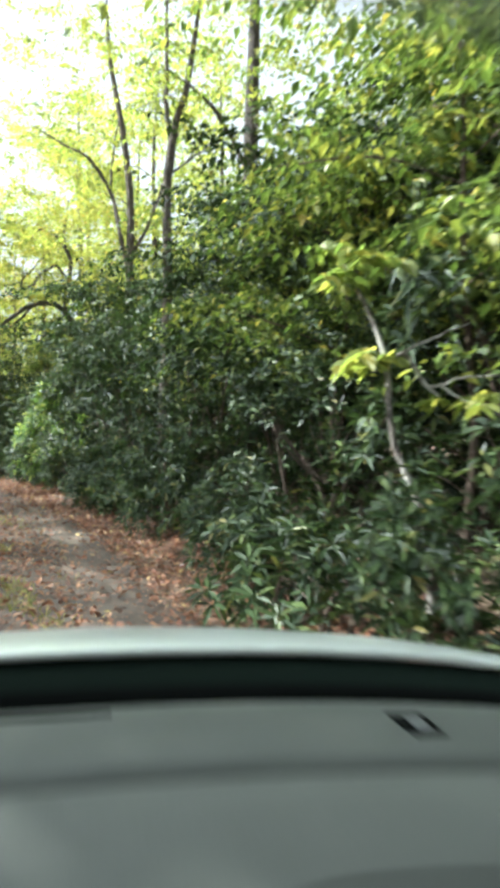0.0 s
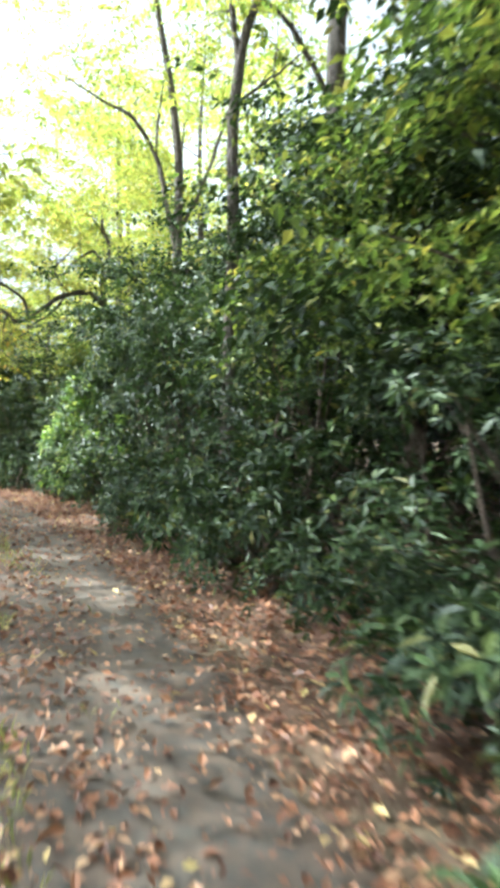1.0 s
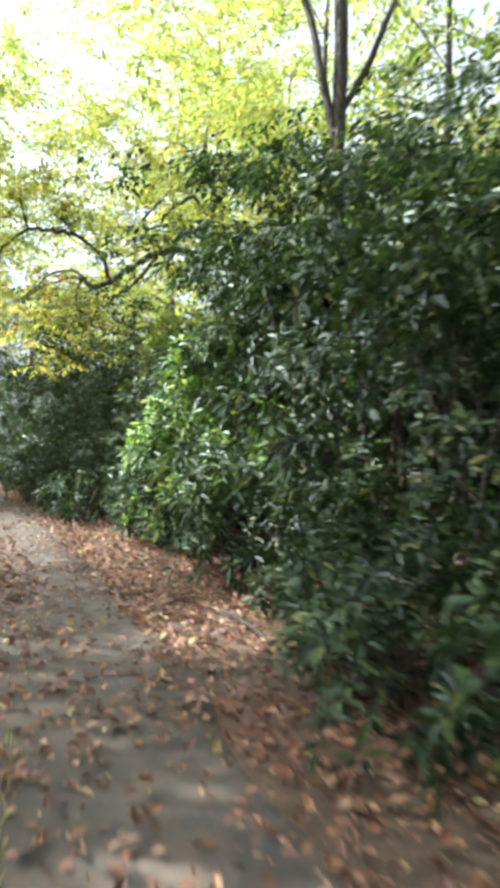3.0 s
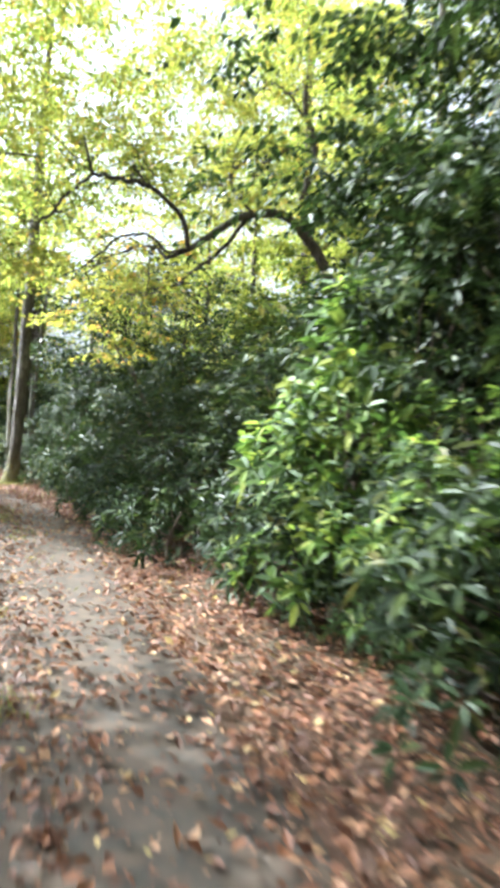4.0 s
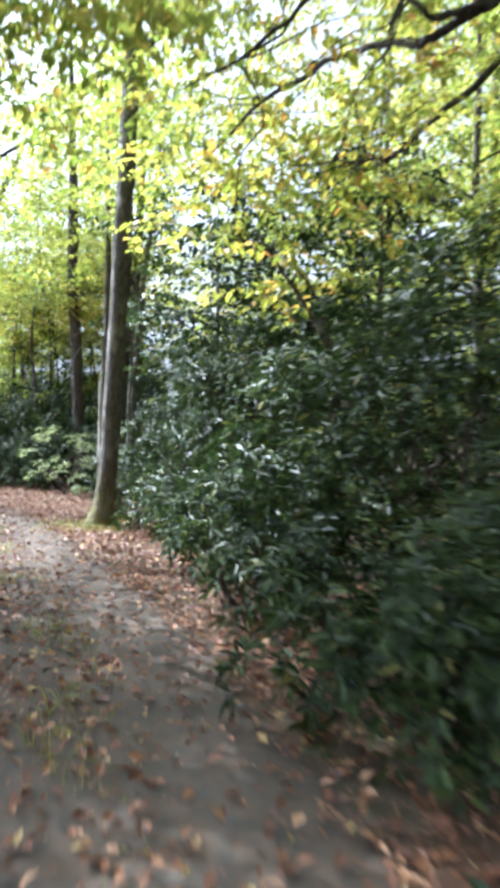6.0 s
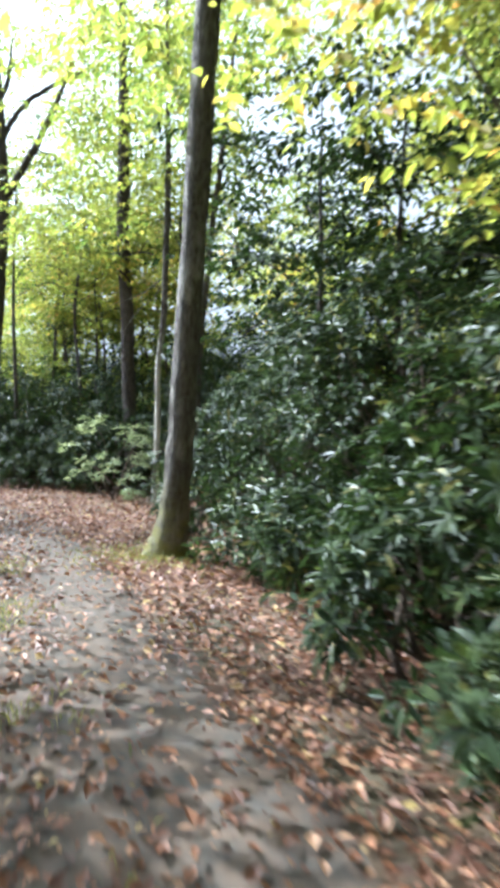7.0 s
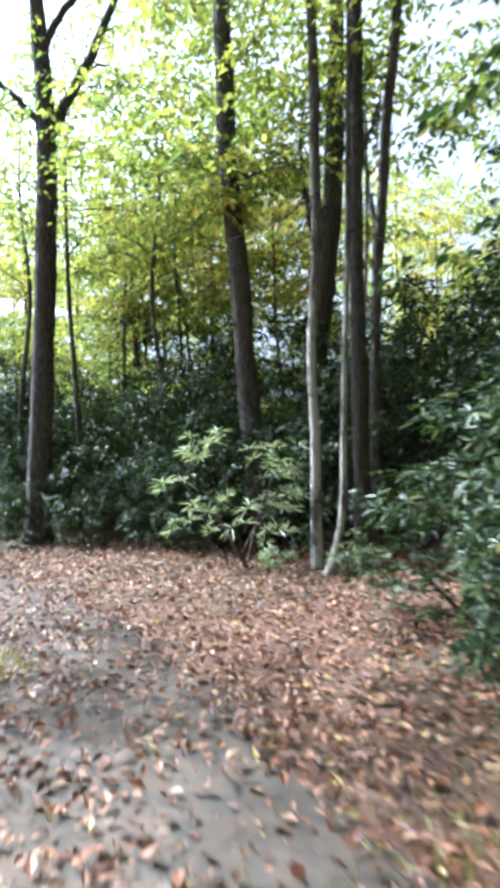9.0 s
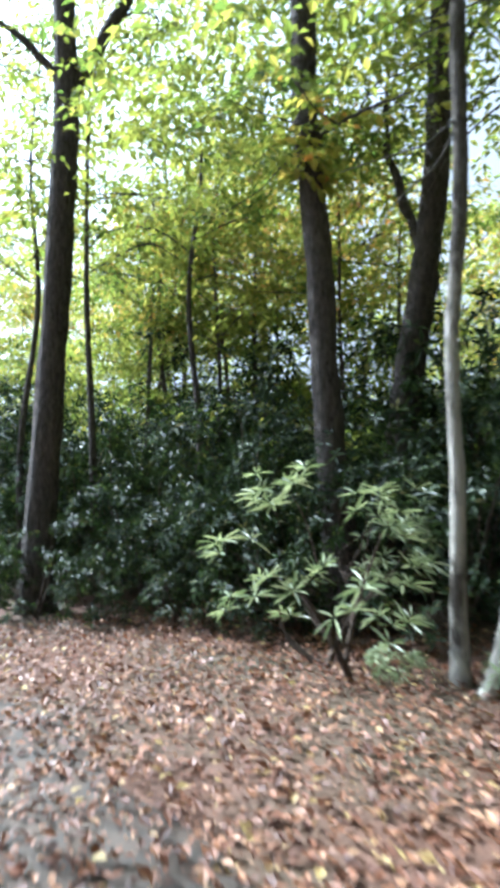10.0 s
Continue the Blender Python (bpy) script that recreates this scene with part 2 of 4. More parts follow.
def rosettes(tips, axes, per, length, width):
    """Whorls of long leaves round each twig's tip: base, direction, normal, length, width."""
    n = len(tips)
    ax = unit(axes)
    ref = unit(np.cross(ax, unit(rng.standard_normal((n, 3)))))
    oth = np.cross(ax, ref)
    k = np.arange(per)
    a = k[None] * 2.4 + rng.uniform(0, 6.28, (n, 1)) + rng.normal(0, 0.2, (n, per))
    e = np.radians(rng.uniform(48, 100, (n, per)))
    rad = np.cos(a)[..., None] * ref[:, None] + np.sin(a)[..., None] * oth[:, None]
    d = np.cos(e)[..., None] * ax[:, None] + np.sin(e)[..., None] * rad
    nrm = np.sin(e)[..., None] * ax[:, None] - np.cos(e)[..., None] * rad
    b = tips[:, None] + d * 0.015
    ln = length * rng.uniform(0.65, 1.2, (n, per))
    return b.reshape(-1, 3), d.reshape(-1, 3), nrm.reshape(-1, 3), ln.ravel(), (ln * width).ravel()


# ---- the lane's line and the edge of the thicket ----
LANE = spline([(3.0, -14), (1.3, -6), (0, 0), (-1.28, 4.47), (-3, 8.88), (-5.3, 13.22), (-7.26, 16.36), (-10.22, 20.81), (-13.08, 23.72), (-16.02, 26.54), (-19.44, 28.85), (-24.36, 30.34), (-32.86, 30.87)], 260)
EDGE = spline([(4.6, -14), (2.8, -6), (1.3, 0), (0.11, 5), (-0.97, 8.21), (-2.86, 12.26), (-4.77, 16.12), (-6.74, 18.7), (-9.02, 21.2), (-11.65, 25.08), (-13.5, 27.02), (-15.04, 28.27), (-16.46, 30.34), (-17.45, 31.86), (-19.04, 32.78), (-21.33, 33.01), (-24.83, 32.96), (-33.83, 33.28)], 300)


def offset(line, xy):
    """Signed distance of points from a line (plus: to its right) and the place along it."""
    xy = np.atleast_2d(np.asarray(xy, float))
    dist = np.full(len(xy), 1e9)
    side = np.zeros(len(xy))
    for k in range(0, len(xy), 20000):
        c = xy[k:k + 20000]
        dd = ((c[:, None] - line[None]) ** 2).sum(-1)
        i = dd.argmin(1)
        tan = unit(np.gradient(line, axis=0))[i]
        v = c - line[i]
        side[k:k + 20000] = np.sign(v[:, 0] * tan[:, 1] - v[:, 1] * tan[:, 0])
        dist[k:k + 20000] = np.sqrt(dd[np.arange(len(c)), i])
    return dist * side


def soft_step(x, a, b):
    f = np.clip((x - a) / (b - a), 0, 1)
    return f * f * (3 - 2 * f)


def waves(x, y, s=1.0):
    return (np.sin(x * 1.3 * s + 0.7) * np.cos(y * 1.1 * s - 0.4) + 0.5 * np.sin(x * 2.9 * s + y * 2.3 * s)) / 1.5


def ground_z(xy):
    xy = np.atleast_2d(np.asarray(xy, float))
    e, l = offset(EDGE, xy), offset(LANE, xy)
    z = 0.22 * soft_step(e, 0.0, 2.5) + 0.15 * soft_step(-l, 2.6, 5)
    z += 0.05 * waves(xy[:, 0], xy[:, 1]) * np.maximum(soft_step(e, -0.2, 1.5), soft_step(-l, 2.0, 3.5))
    return z


# ground: one sheet, fine round the lane, reaching the horizon
def build_ground():
    gx = np.concatenate([[-900, -300, -120, -70], np.arange(-48, 22.1, 0.5), [40, 80, 140, 300, 900]])
    gy = np.concatenate([[-900, -300, -120, -50], np.arange(-24, 52.1, 0.5), [70, 110, 200, 400, 900]])
    X, Y = np.meshgrid(gx, gy, indexing="ij")
    xy = np.column_stack([X.ravel(), Y.ravel()])
    z = ground_z(xy) - 0.012
    nx, ny = len(gx), len(gy)
    i, j = np.meshgrid(np.arange(nx - 1), np.arange(ny - 1), indexing="ij")
    q = np.stack([i * ny + j, (i + 1) * ny + j, (i + 1) * ny + j + 1, i * ny + j + 1], -1).reshape(-1, 4)
    ob = new("ground", mesh_of("ground", np.column_stack([xy, z]), q, SOIL))
    tagged(ob, "brown forest floor of soil and rotting leaves", "ground", kind="structure")
    # narrow paved lane, slightly crowned
    tan = unit(np.gradient(LANE, axis=0))
    nor = np.column_stack([tan[:, 1], -tan[:, 0]])
    offs = np.array([-1.75, -1.65, -1.2, -0.6, 0, 0.5, 0.9, 1.0])
    hs = np.array([-0.04, 0.004, 0.012, 0.02, 0.022, 0.016, 0.006, -0.04])
    wob = 0.06 * np.sin(np.arange(len(LANE)) * 0.7)[:, None] * np.array([1, 1, 0, 0, 0, 0, 1, 1])
    P = LANE[:, None] + nor[:, None] * (offs + wob)[..., None]
    V = np.concatenate([P, np.broadcast_to(hs[None, :, None], (len(LANE), 8, 1))], -1).reshape(-1, 3)
    i, j = np.meshgrid(np.arange(len(LANE) - 1), np.arange(7), indexing="ij")
    q = np.stack([i * 8 + j, i * 8 + j + 1, (i + 1) * 8 + j + 1, (i + 1) * 8 + j], -1).reshape(-1, 4)
    rd = new("road", mesh_of("road", V, q, ASPHALT))
    tagged(rd, "narrow worn grey asphalt lane strewn with dead leaves", "road", kind="structure")


build_ground()


def build_litter():
    n = 290000
    i = rng.integers(36, 232, n)
    tan = unit(np.gradient(LANE, axis=0))[i]
    nor = np.column_stack([tan[:, 1], -tan[:, 0]])
    xy = LANE[i] + nor * rng.uniform(-4, 6.5, (n, 1)) + rng.normal(0, 0.12, (n, 2))
    l = offset(LANE, xy)
    e = offset(EDGE, xy)
    keep0 = (l > -4.2) & (e < 1.2)
    xy, l, e = xy[keep0], l[keep0], e[keep0]
    patchy = 0.5 + 0.5 * waves(xy[:, 0], xy[:, 1], 1.7)
    track = np.exp(-((l - 0.55) / 0.28) ** 2) + np.exp(-((l + 0.95) / 0.28) ** 2)
    dens = np.where(l > 0.8, 1.0, 0.42 + 0.45 * patchy)
    dens = dens * (1 - 0.62 * np.clip(track, 0, 1)) * np.where(l < -1.6, 0.8, 1)
    dens = np.maximum(dens, 0.85 * soft_step(xy[:, 1], 25.5, 28.5) * (0.6 + 0.4 * patchy))
    k = rng.random(len(xy)) < dens
    xy, e, l = xy[k], e[k], l[k]
    m = len(xy)
    zz = ground_z(xy) + np.where((l > -1.7) & (l < 1.0), 0.022, 0.0) + rng.uniform(0.0, 0.03, m)
    a = rng.uniform(0, 6.283, m)
    d = np.column_stack([np.cos(a), np.sin(a), rng.normal(0.05, 0.28, m)])
    nrm = np.column_stack([rng.normal(0, 0.35, m), rng.normal(0, 0.35, m), np.ones(m)])
    L = 0.022 + 0.06 * rng.random(m) ** 1.3
    ob = new("fallen_leaves", leaves("fallen_leaves", np.column_stack([xy, zz]), d, nrm, L, L * rng.uniform(0.4, 0.75, m), LITTER, -0.12, 0.3, False))
    tagged(ob, "russet and tan fallen leaves on the verge and lane", "leaf litter", kind="stuff")
    # grass along the middle of the lane and round the mossy trunk
    n = 17000
    i = rng.integers(60, 250, n)
    tan = unit(np.gradient(LANE, axis=0))[i]
    nor = np.column_stack([tan[:, 1], -tan[:, 0]])
    xy = LANE[i] + nor * rng.normal(-0.22, 0.16, (n, 1)) + rng.normal(0, 0.12, (n, 2))
    xy = xy[waves(xy[:, 0], xy[:, 1], 2.1) > 0.25]
    b = np.array([-14.28, 26.78]) + rng.normal(0, 0.4, (700, 2))
    xy = np.vstack([xy, b])
    m = len(xy)
    d = np.column_stack([rng.normal(0, 0.5, (m, 2)), np.ones(m)])
    L = rng.uniform(0.05, 0.16, m)
    g = new("grass", leaves("grass", np.column_stack([xy, ground_z(xy) + 0.012]), d, rng.standard_normal((m, 3)), L, np.full(m, 0.008), GRASS, 0.3, 0.1, False))
    tagged(g, "sparse yellow-green grass tufts along the lane's middle", "grass", kind="stuff")


build_litter()


# ---- shrubs ----
def shrub_data(seed, h, r, clumps, per_clump, leaf, mat, low=0.08, wide=0.3, whorl=6, fine=True, lift=0.5):
    """Meshes of one evergreen shrub: stems and a crown of leaf whorls in clumps."""
    global rng
    rng = np.random.default_rng(seed)
    a = rng.uniform(0, 6.283, clumps)
    u = rng.uniform(low, 1, clumps)
    prof = np.sqrt(np.clip(1 - ((u - 0.42) / 0.62) ** 2, 0.05, 1))
    rr = r * prof * np.sqrt(rng.uniform(0.25, 1, clumps)) * (1 + 0.15 * np.sin(3 * a + seed))
    cc = np.column_stack([rr * np.cos(a), rr * np.sin(a), u * h * (1 + 0.1 * np.sin(2 * a + seed))])
    cr = rng.uniform(0.22, 0.5, clumps) * min(1.0, r)
    d = unit(rng.standard_normal((clumps, per_clump, 3)) + np.column_stack([np.cos(a), np.sin(a), np.full(clumps, 0.6)])[:, None] * 0.9)
    tips = (cc[:, None] + d * cr[:, None, None] * rng.uniform(0.55, 1.1, (clumps, per_clump, 1))).reshape(-1, 3)
    d = d.reshape(-1, 3)
    d = d[tips[:, 2] > 0.05]
    tips = tips[tips[:, 2] > 0.05]
    b, dd, nn, L, W = rosettes(tips, d + np.array([0, 0, lift]), whorl, leaf, wide)
    crown = leaves("crown", b, dd, nn, L, W, mat, 0.18, 0.12, fine)
    stems = []
    for k in range(5):
        t = cc[rng.integers(0, clumps)] * np.array([0.8, 0.8, 0.9])
        p0 = np.array([rng.normal(0, 0.12), rng.normal(0, 0.12), -0.12])
        mid = (p0 + t) / 2 + np.append(rng.normal(0, 0.15, 2), 0)
        stems.append(limb_mesh("stem", [p0, mid, t], [0.035, 0.025, 0.01], TWIG, 8, 6))
    # twigs from the stems' line to the clumps
    tw = []
    for k in range(0, clumps, 2):
        c = cc[k]
        p0 = c * np.array([0.35, 0.35, 0.6])
        p = spline([p0, (p0 + c) / 2 + rng.normal(0, 0.07, 3), c], 5)
        tw.append(tube(p, np.linspace(0.012, 0.004, 5), 4))
    return crown, stems, joined("twig_work", tw, TWIG)


def place_shrub(name, data, x, y, turn, size, tall, label, group):
    crown, stems, twigs = data
    e = new(name)
    e.empty_display_size = 0.2
    e.matrix_world = Matrix.LocRotScale((x, y, float(ground_z((x, y))[0])), Euler((0, 0, radians(turn))), (size, size, size * tall))
    part("crown", crown, e)
    tagged(part("twig_work", twigs, e), kind="stuff")
    for s in stems:
        part("stem", s, e)
    tagged(e, label, "shrub", group)
    return e


BUSH = [shrub_data(11, 3.0, 1.3, 58, 11, 0.13, RHODO), shrub_data(12, 3.4, 1.2, 62, 12, 0.11, RHODO), shrub_data(13, 2.6, 1.45, 56, 11, 0.145, RHODO), shrub_data(14, 3.2, 1.35, 64, 12, 0.102, RHODO)]
FAR = [shrub_data(17, 3.0, 1.4, 42, 10, 0.17, RHODO, fine=False), shrub_data(18, 2.7, 1.5, 42, 10, 0.16, RHODO, fine=False)]
BACK = [shrub_data(15, 3.2, 1.5, 46, 11, 0.155, RHODO, fine=False), shrub_data(16, 3.0, 1.4, 44, 11, 0.14, RHODO, fine=False)]
DEEP = shrub_data(19, 3.0, 1.5, 34, 8, 0.2, GREEN, fine=False)
LOW = [shrub_data(21, 0.9, 0.75, 34, 8, 0.13, RHODO, 0.15), shrub_data(22, 1.1, 0.65, 34, 8, 0.12, RHODO, 0.15), shrub_data(23, 0.7, 0.8, 30, 8, 0.15, RHODO, 0.15, 0.24)]
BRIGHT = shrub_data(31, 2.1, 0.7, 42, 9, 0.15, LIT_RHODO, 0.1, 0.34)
OPEN = shrub_data(32, 1.6, 0.9, 19, 4, 0.19, SUN_PALE_RHODO, 0.3, 0.13, 10, True, 1.6)

SUN_PALE_LOW = shrub_data(24, 0.5, 0.42, 11, 5, 0.14, SUN_PALE_RHODO, 0.2, 0.2, 7)

DARK = "dark glossy evergreen rhododendron crowding the lane's edge"
pick = np.random.default_rng(3)
tanE = unit(np.gradient(EDGE, axis=0))
norE = np.column_stack([tanE[:, 1], -tanE[:, 0]])
lenE = np.concatenate([[0], np.cumsum(np.linalg.norm(np.diff(EDGE, axis=0), axis=1))])


def along(s):
    i = int(np.clip(np.searchsorted(lenE, s), 0, len(EDGE) - 1))
    return EDGE[i], norE[i]


def height_at(y, row):
    ys = [-14, 2, 5, 8, 11, 14, 16.5, 18.5, 21, 24, 26.5, 28, 30, 32]
    front = [3.4, 3.0, 2.8, 2.6, 3.0, 3.3, 3.5, 1.75, 1.9, 2.6, 2.5, 2.1, 1.7, 1.5]
    back = [4.6, 4.6, 4.2, 3.6, 3.5, 3.8, 4.2, 2.1, 2.1, 2.9, 3.0, 2.9, 2.4, 2.2]
    return float(np.interp(y, ys, front if row == 0 else back))


k = 0
s = 6.0
while True:
    p, n = along(s)
    if p[1] > 31.2:
        break
    gap = np.hypot(p[0] + 14.25, p[1] - 27.2) < 1.6
    q = p + n * (1.15 + pick.uniform(-0.25, 0.35) + (0.75 if gap else 0) + 0.6 * float(soft_step(p[1], 27.5, 28.5)))
    hollow = np.hypot(q[0] - 1.0, q[1] - 4.0) < 1.65 or p[1] > 29.6 or np.hypot(q[0] + 4.6, q[1] - 16.3) < 0.9
    if not hollow:
        place_shrub("rhododendron_shrub", BUSH[k % 4], q[0], q[1], pick.uniform(0, 360), pick.uniform(0.82, 1.08), height_at(p[1], 0) / 3.1 * pick.uniform(0.8, 1.15), DARK, "thicket along the lane")
    q = p + n * (3.1 + pick.uniform(-0.4, 0.4))
    if p[1] < 30.3:
        place_shrub("rhododendron_shrub", BACK[k % 2], q[0], q[1], pick.uniform(0, 360), pick.uniform(1.0, 1.25), height_at(p[1], 1) / 3.1 * pick.uniform(0.8, 1.1), DARK, "thicket along the lane")
    k += 1
    s += pick.uniform(1.35, 1.9)
s = 17.5
while True:
    p, n = along(s)
    if p[1] > 31.5:
        break
    q = p + n * pick.uniform(0.1, 0.5)
    if np.hypot(q[0] + 14.25, q[1] - 27.2) > 1.25 and p[1] < 28.4:
        place_shrub("low_rhododendron", LOW[k % 3], q[0], q[1], pick.uniform(0, 360), pick.uniform(0.6, 1.05), pick.uniform(0.8, 1.2), "low evergreen rhododendron with drooping leaves on the verge", "low shrubs on the verge")
    k += 1
    s += pick.uniform(0.7, 1.4)
place_shrub("sunlit_rhododendron", BRIGHT, -4.81, 16.70, 20, 0.98, 0.95, "rhododendron on the verge with sunlight in its yellow-green leaf colour", "")
place_shrub("sunlit_rhododendron", BRIGHT, -4.11, 15.80, 130, 0.72, 0.9, "small rhododendron on the shady verge in the same sunlit yellow-green", "")
place_shrub("open_rhododendron", OPEN, -18.45, 31.92, 200, 0.86, 1.02, "open rhododendron with sun-paled whorls of long leaves beside saplings", "")
for k, (x, y, sz, tall) in enumerate([(-15.25, 30.11, 0.7, 0.55), (-15.38, 32.11, 0.8, 0.85), (-14.63, 32.2, 0.95, 0.95), (-16.71, 33.13, 0.75, 1.05), (-17.71, 33.24, 0.7, 1.05), (-18.51, 33.35, 0.65, 0.95), (-19.41, 33.37, 0.6, 1.0), (-20.3, 33.68, 0.62, 1.0), (-14.26, 29.99, 0.8, 0.95)]):
    place_shrub("rhododendron_shrub", (BUSH if x > -17 else FAR)[k % 2], x, y, 67 * k, sz, tall, "dark evergreen rhododendron behind the pale saplings", "shrubs at the bend")
for k, (x, y, sz, tall) in enumerate([(-17.5, 34.9, 0.95, 1.3), (-16.5, 35.3, 1.0, 1.4), (-18.5, 35.2, 0.9, 1.15), (-15.6, 34.2, 0.9, 0.95)]):
    place_shrub("rhododendron_shrub", FAR[k % 2], x, y, 75 * k, sz, tall, "tall dark evergreen rhododendron behind the slender trunks", "shrubs at the bend")
for k, (x, y, sz) in enumerate([(2.3, 5.7, 0.95), (3.3, 4.7, 1.0), (3.4, 7.2, 1.1)]):
    place_shrub("rhododendron_shrub", BACK[k % 2], x, y, 110 * k, sz, 0.9, DARK, "thicket along the lane")
for k in range(11):
    p, n = along(15.5 + 1.75 * k)
    q = p + n * (4.7 + pick.uniform(-0.4, 0.4))
    place_shrub("rhododendron_shrub", FAR[k % 2], q[0], q[1], 70 * k, pick.uniform(0.95, 1.15), 0.95, DARK, "thicket along the lane")
place_shrub("rhododendron_shrub", BUSH[1], -13.0, 27.55, 40, 0.55, 1.1, "dark evergreen rhododendron close behind the mossy trunk", "thicket along the lane")
place_shrub("low_rhododendron", LOW[0], -12.55, 26.7, 200, 0.75, 0.9, "low evergreen rhododendron with drooping leaves on the verge", "low shrubs on the verge")
for k, (x, y, sz) in enumerate([(-22.35, 32.45, 0.42), (-23.2, 32.2, 0.4), (-21.6, 32.75, 0.38), (-20.7, 32.9, 0.36), (-19.6, 32.85, 0.4), (-24.1, 32.2, 0.42), (-25.1, 32.3, 0.4)]):
    place_shrub("rhododendron_shrub", FAR[k % 2], x, y, 50 * k, sz, 0.85, "dark low evergreen shrub at the feet of the trunks", "understorey behind the clearing")
place_shrub("low_rhododendron", SUN_PALE_LOW, -16.95, 31.75, 120, 0.7, 0.9, "low rhododendron in sun-paled leaf colour at the foot of the saplings", "")
place_shrub("low_rhododendron", SUN_PALE_LOW, -17.9, 31.85, 30, 0.5, 0.9, "low rhododendron in sun-paled leaf colour at the foot of the saplings", "")
# dark understorey behind the clearing
for k in range(34):
    x = -37 + k * 0.64 + pick.uniform(-0.3, 0.3)
    y = 35.3 + 0.05 * abs(x + 22) + pick.uniform(-0.8, 1.3)
    place_shrub("rhododendron_shrub", FAR[k % 2], x, y, pick.uniform(0, 360), pick.uniform(0.62, 0.9), pick.uniform(0.8, 1.35), "dark evergreen understorey shrub behind the clearing", "understorey behind the clearing")
for k in range(22):
    x = -34 + k * 0.95 + pick.uniform(-0.3, 0.3)
    place_shrub("rhododendron_shrub", FAR[k % 2], x, 37.4 + 0.05 * abs(x + 22) + pick.uniform(-0.5, 0.8), pick.uniform(0, 360), pick.uniform(0.9, 1.15), pick.uniform(0.85, 1.25), "tall dark evergreen understorey shrub behind the clearing", "understorey behind the clearing")
for k in range(15):
    x = -28.5 + k * 0.66 + pick.uniform(-0.2, 0.2)
    place_shrub("rhododendron_shrub", FAR[k % 2], x, 33.9 + pick.uniform(-0.25, 0.35), pick.uniform(0, 360), pick.uniform(0.45, 0.62), pick.uniform(0.7, 1.0), "dark low evergreen shrub among the trunks behind the clearing", "understorey behind the clearing")


# ---- trees ----
def crown_leaves(name, centres, per, spread, flat, leaf, mat, fine=False):
    """Flat drooping fans of twigs with alternate leaves round each centre; per: leaves in a fan."""
    n = len(centres)
    tw = max(3, per // 11)
    main = rng.uniform(0, 6.283, (n, 1))
    a = main + rng.uniform(-1.15, 1.15, (n, tw))
    tilt = rng.normal(-0.12, 0.18, (n, 1)) + rng.normal(0, 0.1, (n, tw))
    d = np.stack([np.cos(a), np.sin(a), tilt], -1).reshape(-1, 3)
    axis = np.stack([np.cos(main), np.sin(main), np.full((n, 1), -0.1)], -1)
    at = np.linspace(-0.8, 0.9, tw)[None, :, None] * spread * 1.5
    start = (np.asarray(centres)[:, None] + axis * at + rng.standard_normal((n, tw, 3)) * np.array([spread, spread, spread * flat]) * 0.22).reshape(-1, 3)
    m = len(start)
    ln = rng.uniform(0.6, 1.4, m) * spread * 1.7
    f = (np.arange(11)[None] + rng.uniform(-0.4, 0.4, (m, 11))) / 10.5
    side = unit(np.cross(d, np.array([[0, 0, 1.0]])))
    sgn = np.where(np.arange(11) % 2, 1.0, -1.0)[None] * rng.uniform(0.5, 1.3, (m, 11))
    b = start[:, None] + d[:, None] * (f * ln[:, None])[..., None] + np.array([0, 0, -0.25]) * (f**2 * ln[:, None])[..., None]
    ld = d[:, None] * 0.5 + side[:, None] * sgn[..., None] + rng.normal(0, 0.25, (m, 11, 3)) + np.array([0, 0, -0.3])
    b, ld = b.reshape(-1, 3), ld.reshape(-1, 3)
    k = len(b)
    nrm = np.column_stack([rng.normal(0, 0.5, (k, 2)), np.ones(k)])
    L = leaf * rng.uniform(0.6, 1.25, k)
    return leaves(name, b, ld, nrm, L, L * 0.6, mat, 0.2, 0.15, fine)


